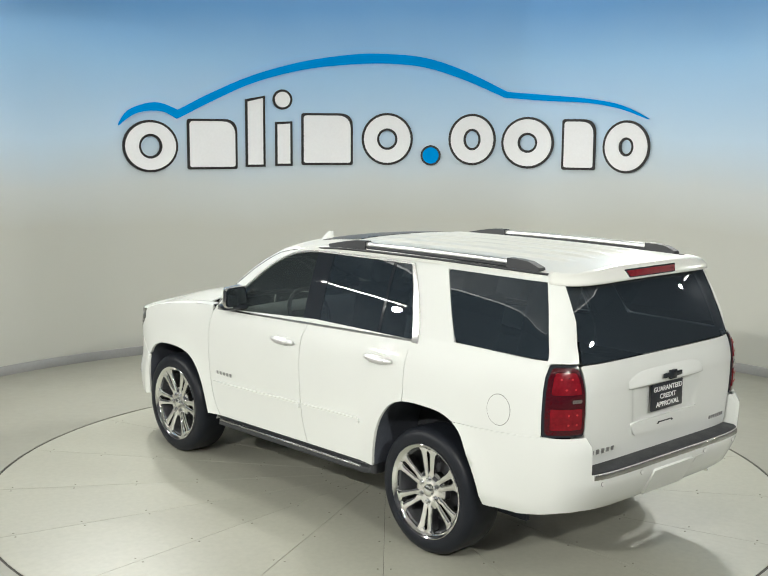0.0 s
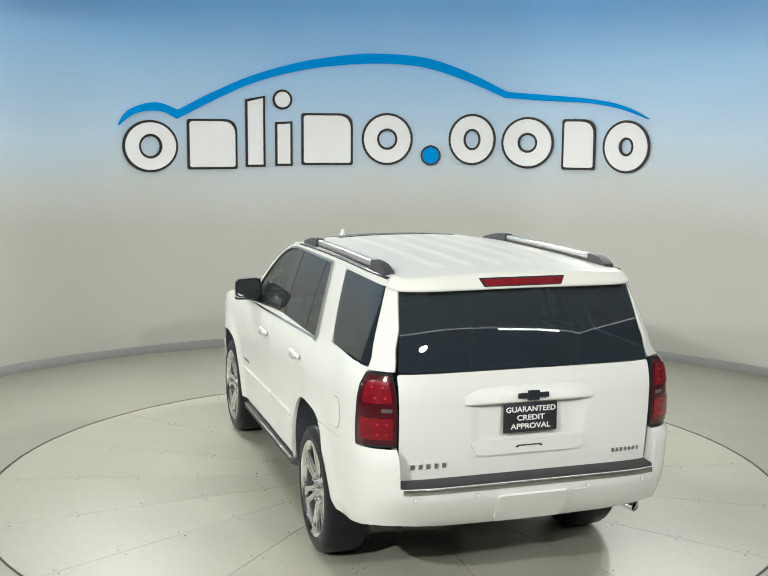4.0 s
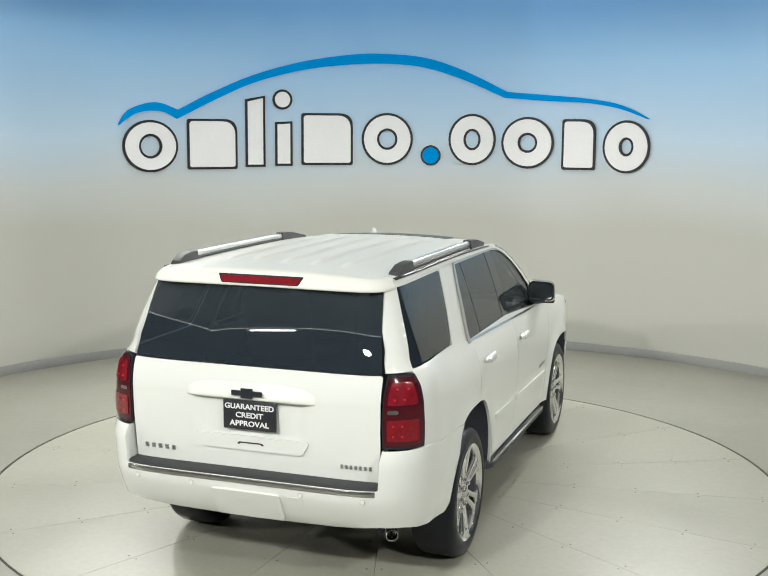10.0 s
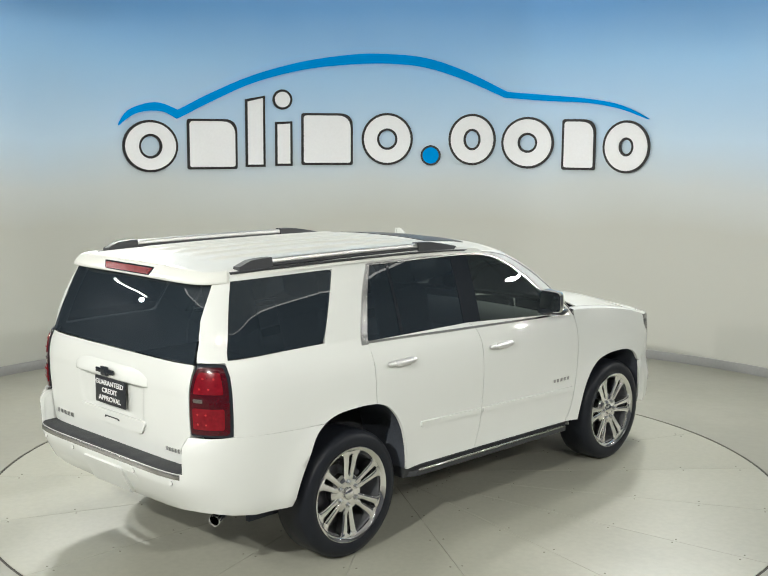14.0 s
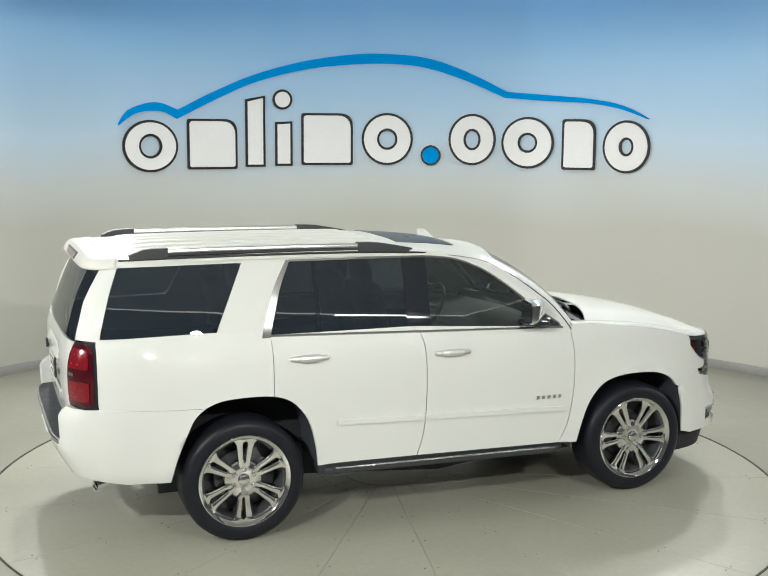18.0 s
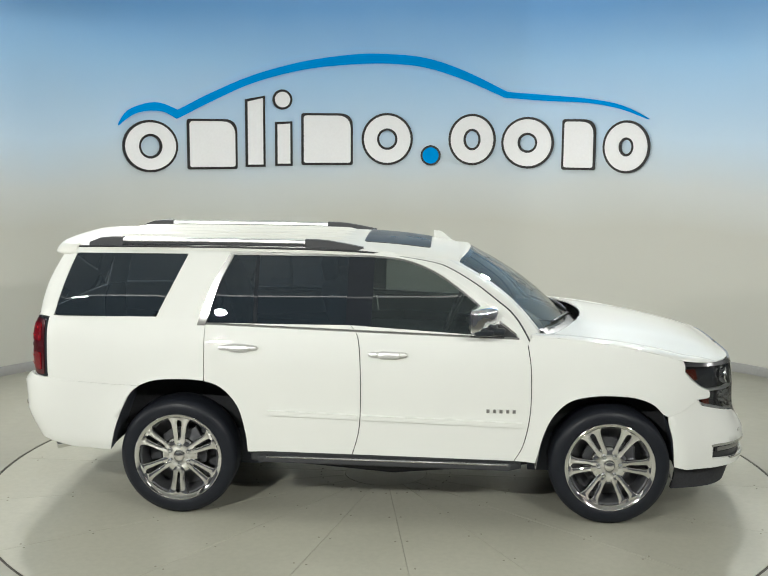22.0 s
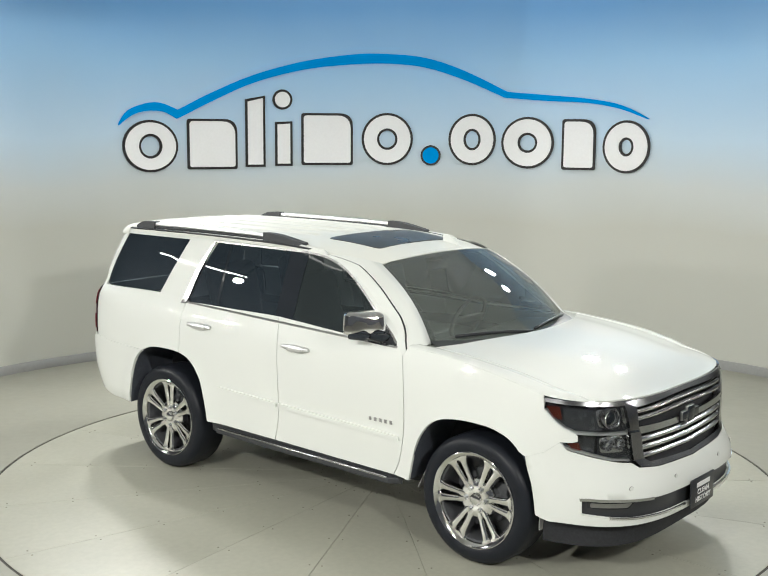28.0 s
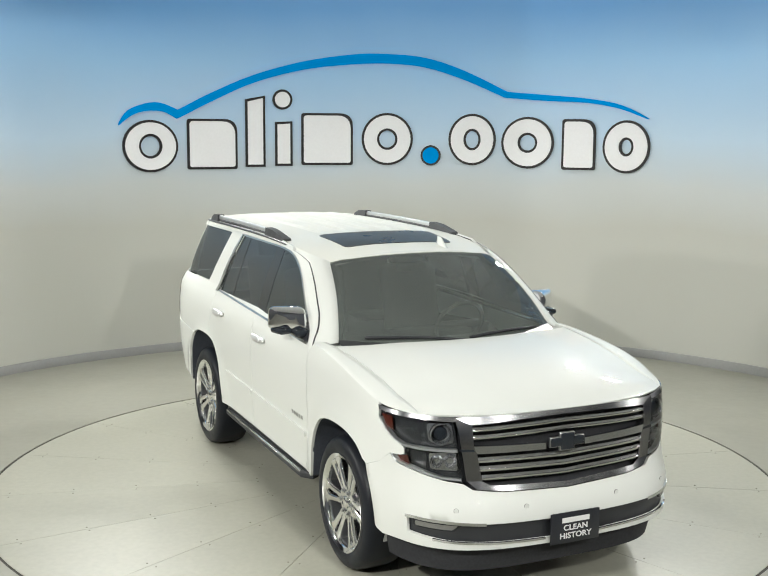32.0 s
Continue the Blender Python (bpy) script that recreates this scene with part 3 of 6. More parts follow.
def shell(s, z, sg=1, off=0.0, tail=0.0, nose=0.0, half=HALF):
    """A point of the outer skin: s runs round the body, z up. off pushes it out; tail and nose push the ends out."""
    w = half(z)
    if s < X_R0:
        t = min(X_R0 - s, T_R[-1][0])
        u, v = lookup(T_R, t, 1), lookup(T_R, t, 2)
        L, n_r = XREAR(z) + X_R0, N_R
        if z > 1.36:
            n_r = corner_n(z)
            v = max(0.0, 1 - u ** n_r) ** (1 / n_r)
        k = max(0.0, (u - 0.6) / 0.4)
        x, y = X_R0 - u * L - tail * k * k, v * w
        nx, ny = -(u ** (n_r - 1)) / L, (v ** (n_r - 1)) / w
    elif s > X_F0:
        t = min(s - X_F0, T_F[-1][0])
        u, v = lookup(T_F, t, 1), lookup(T_F, t, 2)
        L = XFRONT(z) - X_F0
        x, y = X_F0 + u * L + nose * u * u, v * w
        nx, ny = (u ** (N_F - 1)) / L, (v ** (N_F - 1)) / w
    else:
        x, y, nx, ny = s, w, 0.0, 1.0
    if x < -1.75 and half is HALF:
        q = min(1.0, (-1.75 - x) / 0.5)
        y += SHOULDER(z) * q * q * (3 - 2 * q) * (min(1.0, (v * 1.02) ** 6) if s < X_R0 else 1.0)
    if -2.2 < x < 2.2 and half is HALF:
        y += flare(x, z) * min(1.0, v ** 4 if (s > X_F0 or s < X_R0) else 1.0)
    n = math.hypot(nx, ny)
    return Vector((x + off * nx / n, sg * (y + off * ny / n), z))


def skin(name, polys, material, parent, sg, off=0.0, step=0.06, depth=0.018, label="", tail=0.0, nose=0.0, out=None, half=HALF):
    def fn(u, v):
        return shell(u, v, sg, off, tail, nose, half)
    bm = panel_bm(polys, fn, step, depth, out or (0, sg, 0.05))
    return part(name, bm, material, parent, label)


def strip(pts, width):
    """A closed band of that width below a run of plane points."""
    lo = []
    for i, p in enumerate(pts):
        a, b = Vector(pts[max(i - 1, 0)]), Vector(pts[min(i + 1, len(pts) - 1)])
        t = (b - a).normalized()
        lo.append((p[0] + t.y * width, p[1] - t.x * width))
    return list(pts) + lo[::-1]


ROOF_C = smooth_interp([(-2.45, 1.860), (-2.1, 1.878), (-1.5, 1.886), (-0.8, 1.884), (-0.2, 1.872), (0.15, 1.845), (0.45, 1.798)])
ROOF_E = smooth_interp([(-2.45, 1.822), (-2.1, 1.835), (-1.2, 1.84), (-0.4, 1.828), (0.0, 1.80), (0.25, 1.765), (0.45, 1.725)])
ROOF_W = smooth_interp([(-2.45, 0.70), (-2.0, 0.735), (-1.0, 0.742), (-0.2, 0.735), (0.2, 0.69), (0.45, 0.635)])


def roof_z(x, y):
    k = min(1.0, abs(y) / ROOF_W(x))
    z = ROOF_E(x) + (ROOF_C(x) - ROOF_E(x)) * (1 - k ** 2.6)
    if -2.1 < x < -0.35 and abs(y) < 0.5:
        rib = sum(1 / (1 + math.exp((abs(abs(y) - c) - 0.028) / 0.004)) for c in (0.0, 0.19, 0.38))
        z += 0.014 * rib * min(1.0, (x + 2.1) / 0.06, (-0.35 - x) / 0.06)
    return z


HOOD_C = smooth_interp([(1.0, 1.335), (1.4, 1.31), (1.8, 1.262), (2.1, 1.196), (2.27, 1.136), (2.36, 1.096)])
HOOD_E = smooth_interp([(0.9, 1.288), (1.13, 1.278), (1.46, 1.242), (1.7, 1.2), (1.84, 1.166), (1.94, 1.138), (2.05, 1.124), (2.15, 1.116), (2.36, 1.10)])


def hood_z(x, y):
    k = abs(y) / 0.95
    z = HOOD_E(x) + (HOOD_C(x) - HOOD_E(x)) * (1 - min(1.0, k) ** 2.2)
    # a pressed dome with a soft crease along each side
    d = abs(y) - (0.62 - 0.10 * (x - 1.2))
    z += 0.010 / (1 + math.exp(d / 0.04)) * min(1.0, max(0.0, (2.38 - x) / 0.4))
    # the front edge rolls down onto lamps and grille
    edge = shell(FY(max(0.0005, min(0.9, abs(y))), 1.115)[0], 1.115).x - x
    t = max(0.0, min(1.0, 1 - edge / 0.13))
    lip = 1.114 - 0.012 * max(0.0, 1 - (y / 0.66) ** 2)
    return z + (lip - z) * t ** 2.2


# curves of the greenhouse in the side view
FR_TOP = [(-0.28, 1.812), (0.0, 1.797), (0.24, 1.722), (0.45, 1.612), (0.61, 1.50), (0.78, 1.375), (0.90, 1.225)]
FD_TOP = [(-0.14, 1.775), (0.07, 1.752), (0.27, 1.68), (0.44, 1.572), (0.61, 1.44), (0.74, 1.345), (0.83, 1.282)]
SEAM_B = [(-0.29, 1.335), (-0.235, 1.26), (-0.215, 1.04), (-0.22, 0.66), (-0.27, 0.45)]
SEAM_F = [(0.905, 1.23), (0.93, 1.05), (0.93, 0.77), (0.89, 0.55), (0.83, 0.43)]


def belt(x):
    return 1.335 + (1.275 - 1.335) * (x + 1.27) / 2.1


ARCH_R = spline([(-0.985, 0.46), (-1.0, 0.6), (-1.05, 0.775), (-1.16, 0.905), (-1.3, 0.955), (-1.5, 0.962), (-1.66, 0.94), (-1.785, 0.865), (-1.855, 0.73), (-1.915, 0.57), (-1.945, 0.445)], 4)
ARCH_F = spline([(0.97, 0.425), (1.03, 0.65), (1.1, 0.78), (1.2, 0.865), (1.34, 0.9), (1.5, 0.905), (1.64, 0.89), (1.76, 0.835), (1.845, 0.72), (1.885, 0.57), (1.905, 0.40)], 4)


ARCH_SEAM = next(p[0] + (q[0] - p[0]) * (p[1] - 0.91) / (p[1] - q[1]) for p, q in zip(ARCH_R, ARCH_R[1:]) if p[0] < -1.4 and q[1] < 0.91)


def corner_n(z):
    """How square the rear corners are: squarer in the upper body."""
    return N_R + 1.3 * max(0.0, min(1.0, (z - 1.36) / 0.1))


def s_tail(y, z):
    """How far round the body the rear point at y to the side lies, at that height."""
    if z <= 1.36:
        return s_rear(min(0.979, y * 0.98 / HALF(z)))
    n = corner_n(z)
    return X_R0 - crossing(T_R, 1, (1 - min(0.999, y / HALF(z)) ** n) ** (1 / n), True)


def build_body(car):
    g = 0.003
    seam_b, seam_f = spline(SEAM_B, 5), spline(SEAM_F, 5)
    arch_r, arch_f = ARCH_R, ARCH_F
    for sg in (1, -1):
        # rear door below the belt
        poly = [(x - g, z) for x, z in seam_b]
        a = [p for p in arch_r if p[0] > -1.27]
        poly += a + [(-1.277, 0.951), (-1.277, 1.2), (-1.28, belt(-1.28))]
        door = skin("rear_door", [poly], PAINT, car, sg)
        poly = [(x + g, z) for x, z in seam_b[::-1]] + [(0.84, belt(0.84))] + [(x - g, z) for x, z in seam_f]
        fdoor = skin("front_door", [poly], PAINT, car, sg)
        # bright mouldings low on the doors
        for d, x0, x1 in ((door, -0.85, -0.235), (fdoor, -0.205, 0.885)):
            z0, z1 = 0.735 - 0.03 * (x0 + 0.85), 0.735 - 0.03 * (x1 + 0.85)
            pl = rounded([(x0, z0 - 0.018), (x1, z1 - 0.018), (x1, z1 + 0.018), (x0, z0 + 0.018)], 0.01)
            skin("moulding", [pl], PAINT, d, sg, 0.012, 0.1, 0.014)
        # handles
        for d, hx, hz in ((door, -1.045, 1.185), (fdoor, -0.03, 1.155)):
            build_handle(d, hx, hz, sg)
        # front wing
        top = [(x, HOOD_E(x) - 0.002) if x < X_F0 else NX(x, HOOD_E(x) - 0.002) for x in (0.93, 1.05, 1.2, 1.35, 1.5, 1.65, 1.8, 1.88)]
        lamp_edge = [NX(1.935, 1.136), NX(1.948, 1.058), NX(2.008, 0.998), NX(2.058, 0.958), NX(2.113, 0.935), NX(2.134, 0.916), NX(2.134, 0.884), NX(2.11, 0.8745), NX(2.042, 0.8712)]
        bump_top = [NX(1.952, 0.8012), NX(1.848, 0.7612)]
        poly = [(x + g, z) for x, z in seam_f[::-1]] + top + lamp_edge + bump_top
        poly += [(p[0], p[1]) if p[0] < X_F0 else NX(p[0], p[1]) for p in arch_f[::-1] if not (p[0] > 1.6 and p[1] < 0.76)]
        skin("front_wing", [poly], PAINT, car, sg)
        # quarter panel with both rear pillars round the side window
        q1, q2, q3, q4 = BX(-2.347, 1.366), BX(-2.212, 1.787), (-1.425, 1.79), (-1.625, 1.369)
        a = [p for p in arch_r if p[0] < -1.286 and p[1] > 0.913] + [(ARCH_SEAM, 0.912)]
        e_lo, e_hi = s_tail(0.762, 1.358), s_tail(0.70, 1.80)
        e_mid = s_tail(0.733, 1.58)
        low = [(-1.2822, belt(-1.28) + 0.01), (-1.2822, 0.954)] + a + [(-1.9, 0.914), (-2.15, 0.93), BX(-2.37, 0.945), BX(-2.37, 1.358), q1, q4, (-1.30, 1.372)]
        pc = [q4, q3, (-1.10, 1.80), (-1.2, 1.60), (-1.30, 1.372)]
        pd = [q1, BX(-2.37, 1.358), (e_lo, 1.358), (e_mid, 1.58), (e_hi, 1.80), q2]
        ptop = [q2, (e_hi, 1.80), BX(-2.28, 1.80), BX(-2.21, 1.83), (-1.2, 1.848), (-1.10, 1.80), q3]
        skin("quarter_panel", [low, pc, pd, ptop], PAINT, car, sg)
        # white band over the doors and the windscreen pillar
        fr = spline(FR_TOP, 5)
        fd = spline(FD_TOP, 5)
        poly = [(-1.10, 1.80), (-1.2, 1.848), (-0.6, 1.85), (-0.28, 1.84), (0.0, 1.815)] + [p for p in fr if p[0] > 0.02] + [(0.84, belt(0.84))] + [(x, z + 0.012) for x, z in fd[::-1]] + [(-0.3, 1.79)]
        skin("door_frame", [poly], PAINT, car, sg)
        # bright surround of the side glass
        ch = [(0.845, belt(0.84) + 0.004), (-0.3, belt(-0.3) + 0.004)]
        outer = spline([(-1.338, 1.322), (-1.243, 1.6), (-1.13, 1.80)], 6)
        inner = spline([(-1.282, 1.322), (-1.197, 1.6), (-1.106, 1.796)], 6)
        skin("window_trim", [outer + inner[::-1]], TRIMMETAL, car, sg, 0.010, 0.06, 0.016, "polished window surround")
        pts = [ch[0], (0.3, belt(0.3) + 0.004), ch[1], (-0.8, belt(-0.8) + 0.004), (-1.28, belt(-1.28) + 0.004)]
        skin("belt_trim", [strip(pts[::-1], 0.012)], TRIMMETAL, car, sg, 0.009, 0.08, 0.05, "polished strip under the windows")
        pts = [(-1.115, 1.80), (-0.3, 1.797)] + [(x, z + 0.019) for x, z in fd]
        skin("upper_trim", [strip(pts, 0.013)], TRIMMETAL, car, sg, 0.005, 0.06, 0.008)
        # glass
        skin("quarter_glass", [rounded([BX(-2.345, 1.368), BX(-2.21, 1.785), (-1.428, 1.788), (-1.628, 1.371)], (0.02, 0.02, 0.03, 0.06))], PRIVACY, car, sg, -0.004, 0.08, 0.004, "dark tinted side glass", half=GLASS)
        skin("rear_door_glass", [[(-0.93, belt(-0.93)), (-0.31, belt(-0.31)), (-0.31, 1.79), (-0.93, 1.792)]], PRIVACY, car, sg, -0.006, 0.08, 0.004, "dark tinted door glass", half=GLASS)
        skin("vent_glass", [[(-1.27, belt(-1.27)), (-0.955, belt(-0.955)), (-0.95, 1.792), (-1.115, 1.795), (-1.19, 1.6)]], PRIVACY, car, sg, -0.006, 0.08, 0.004, half=GLASS)
        skin("window_bar", [[(-0.958, belt(-0.96)), (-0.932, belt(-0.93)), (-0.929, 1.794), (-0.953, 1.794)]], GLOSSBLACK, car, sg, -0.004, 0.1, 0.01, half=GLASS)
        skin("door_pillar", [[(-0.325, belt(-0.32)), (-0.15, belt(-0.15)), (-0.135, 1.792), (-0.31, 1.793)]], GLOSSBLACK, car, sg, -0.004, 0.1, 0.01, "gloss black door pillar", half=GLASS)
        poly = [(-0.152, belt(-0.15))] + [(0.83, belt(0.83))] + [(x, z + 0.008) for x, z in fd[::-1]]
        skin("front_door_glass", [poly], FRONTGLASS, car, sg, -0.006, 0.08, 0.004, "lightly tinted front door glass", half=GLASS)
        # dark corner piece that carries the mirror
        skin("mirror_base", [[(0.60, belt(0.6)), (0.835, belt(0.83)), (0.74, 1.355), (0.62, 1.44)]], BLACK, car, sg, -0.001, 0.08, 0.012)
        if sg == 1:
            c = [(-2.08 + 0.085 * math.cos(2 * math.pi * i / 36), 1.055 + 0.09 * math.sin(2 * math.pi * i / 36)) for i in range(36)]
            c2 = [(-2.08 + 0.088 * math.cos(2 * math.pi * i / 36), 1.055 + 0.093 * math.sin(2 * math.pi * i / 36)) for i in range(36)]
            skin("fuel_flap_gap", [c2], SEAM, car, sg, 0.0008, 0.3, 0.0)
            skin("fuel_flap", [c], PAINT, car, sg, 0.002, 0.05, 0.003, "round white fuel flap")
    # under the skin: a dark tub that stops light
    bm = bmesh.new()
    rows = []
    for x in (-2.33, -2.0, -1.0, 0.0, 0.9, 1.6, 2.2):
        wz = 0.9 if abs(x) < 2.1 else 0.78
        hi = 0.9 if x > 2.1 else 1.1 if x > 1.2 else 1.15
        lo = 0.52 if x < -2.2 else 0.42 if x < -1.9 else 0.25 if abs(x) < 1.2 else 0.34
        rows.append([Vector((x, y, z)) for y, z in ((-wz, hi), (-wz, 0.56), (-wz * 0.8, lo), (wz * 0.8, lo), (wz, 0.56), (wz, hi))])
    V = loft(bm, rows)
    bm.faces.new(V[0][::-1])
    bm.faces.new(V[-1])
    # openings for the wheels are boxes pressed into the tub: keep the tub narrow there
    for v in bm.verts:
        if 0.85 < abs(v.co.x) < 2.1:
            v.co.y *= 0.66
    bmesh.ops.recalc_face_normals(bm, faces=bm.faces)
    sharpen(bm)
    part("underbody", bm, UNDER, car)


def build_handle(door, hx, hz, sg):
    """A pull strap with a separate end cap over a shallow cup."""
    skin("handle_cup", [[(hx + 0.115 * math.cos(2 * math.pi * i / 24), hz + 0.036 * math.sin(2 * math.pi * i / 24)) for i in range(24)]], PAINT, door, sg, 0.0015, 0.1, 0.0)

    def bar(x0, x1, tall, thick, out_, n=11):
        rows = []
        for i in range(n):
            k = math.sin(math.pi / 2 * (-1 + 2 * i / (n - 1)))
            x = (x0 + x1) / 2 + (x1 - x0) / 2 * k
            e = max(0.0, 1 - abs(k) ** 12) ** 0.5
            h = max(0.5, e)
            rows.append([shell(x, hz + tall * h * math.sin(2 * math.pi * j / 12), sg, out_ + thick * h * math.cos(2 * math.pi * j / 12)) for j in range(13)])
        bm = bmesh.new()
        loft(bm, rows)
        bmesh.ops.remove_doubles(bm, verts=bm.verts, dist=1e-6)
        bmesh.ops.holes_fill(bm, edges=[e for e in bm.edges if len(e.link_faces) == 1], sides=0)
        bmesh.ops.recalc_face_normals(bm, faces=bm.faces)
        return bm
    handle = part("handle", bar(hx - 0.132, hx + 0.132, 0.0185, 0.013, 0.016), HANDLE, door, "silver door handle")
    part("grip", bar(hx - 0.068, hx + 0.082, 0.0245, 0.012, 0.028), HANDLE, handle)


def build_roof(car):
    xs = [-2.325 + 0.055 * i for i in range(53)]
    xs = [x for x in xs if x < 0.44] + [0.445]
    ks = [round(-1 + 2 * i / 120, 4) for i in range(121)]
    # sunroof opening
    sx0, sx1, sy = -0.23, 0.24, 0.46

    bm = bmesh.new()
    rows = []
    for x in xs:
        w = ROOF_W(x) - (0.05 if x < -2.205 else 0.0)
        row = []
        for k in ks:
            row.append(Vector((x, k * w, roof_z(x, k * w))))
        # fold the roof edge down to the gutter
        down = row[0].z - 0.012 if x < -2.205 else ROOF_E(x) - 0.03
        row = [Vector((x, -w - 0.012, down))] + row + [Vector((x, w + 0.012, down))]
        rows.append(row)
    loft(bm, rows)
    bmesh.ops.recalc_face_normals(bm, faces=bm.faces)
    if sum(f.normal.z for f in bm.faces) < 0:
        bmesh.ops.reverse_faces(bm, faces=bm.faces)
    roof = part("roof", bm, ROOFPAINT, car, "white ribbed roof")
    bm = panel_bm([rounded([(sx0, -sy), (sx1, -sy + 0.03), (sx1, sy - 0.03), (sx0, sy)], 0.05)], lambda x, y: Vector((x, y, roof_z(x, y) + 0.004)), 0.09, 0.006, (0, 0, 1))
    part("sunroof", bm, SUNROOF, roof, "dark tinted glass sunroof")
    # roof aerial fin
    bm = bmesh.new()
    rows = []
    for k in range(9):
        t = k / 8
        x = 0.42 - 0.17 * t
        h = 0.062 * math.sin(math.pi * min(1, t * 1.15) ** 1.6 * 0.62 + 0.05)
        wd = 0.026 * (0.35 + 0.65 * math.sin(math.pi * (0.15 + 0.8 * t)))
        z = roof_z(x, 0.3)
        rows.append([Vector((x, 0.3 + wd * a, z + h * b - 0.004)) for a, b in ((-1, 0), (-0.55, 0.35), (-0.18, 0.9), (0, 1), (0.18, 0.9), (0.55, 0.35), (1, 0))])
    V = loft(bm, rows)
    bm.faces.new(V[0])
    bm.faces.new(V[-1][::-1])
    bmesh.ops.recalc_face_normals(bm, faces=bm.faces)
    part("aerial_fin", bm, PAINT, roof, "white shark fin aerial")
    # roof rails
    for sg in (1, -1):
        path = []
        for i in range(25):
            x = -2.13 + 1.91 * i / 24
            t = i / 24
            lift = 0.036 * min(1.0, t / 0.05, (1 - t) / 0.14)
            y = ROOF_W(x) - 0.035
            path.append((x, sg * y, roof_z(x, y) + 0.004 + lift))
        bm = bmesh.new()
        sweep(bm, path[2:-3], rounded([(-0.021, -0.02), (0.021, -0.02), (0.016, 0.009), (-0.016, 0.009)], 0.007, 3))
        sharpen(bm, 50)
        rail = part("roof_rail", bm, RAILMETAL, car, "polished roof rail with dark feet")
        bm = bmesh.new()
        sweep(bm, path[2:-3], [(-0.02, -0.04), (0.02, -0.04), (0.02, -0.02), (-0.02, -0.02)])
        part("rail_base", bm, PLASTIC, rail, "dark plastic rail base")
        for a, b in ((0, 4), (19, 25)):
            bm = bmesh.new()
            pts = path[a:b]
            rows = []
            for i, p in enumerate(pts):
                z0 = roof_z(p[0], p[1]) - 0.004
                h = p[2] + 0.016
                rows.append([Vector((p[0], p[1] + dy, z)) for dy, z in ((-0.034, z0), (-0.027, h), (0.027, h), (0.034, z0))])
            V = loft(bm, rows)
            bm.faces.new(V[0])
            bm.faces.new(V[-1][::-1])
            bmesh.ops.recalc_face_normals(bm, faces=bm.faces)
            sharpen(bm, 40)
            part("rail_foot", bm, PLASTIC, rail, "dark plastic rail foot")
        # black gutter strip beside the roof
        bm = bmesh.new()
        pts = [(x, sg * (ROOF_W(x) + 0.001), ROOF_E(x) - 0.002) for x in [-2.2 + 0.12 * i for i in range(19)]]
        sweep(bm, pts, [(-0.01, -0.006), (0.01, -0.006), (0.01, 0.006), (-0.01, 0.006)])
        part("roof_gutter", bm, BLACK, car)


A_BASE, A_TOP = (1.0, 0.80, 1.29), (0.43, 0.632, 1.745)


def screen_edge(t):
    """The side edge of the windscreen from base to top, on the left."""
    b, a = Vector(A_BASE), Vector(A_TOP)
    p = b.lerp(a, t)
    p.x += 0.05 * math.sin(math.pi * t) * 1.0
    p.z += 0.02 * math.sin(math.pi * t)
    return p


def screen(t, k):
    """A point of the windscreen: t from base to top, k across from -1 to 1."""
    e = screen_edge(t)
    bow = (0.26 * (1 - t) + 0.10 * t) * (1 - k * k)
    zc = (-0.03 * (1 - t) + 0.045 * t) * (1 - k * k)
    return Vector((e.x + bow, e.y * k, e.z + zc))


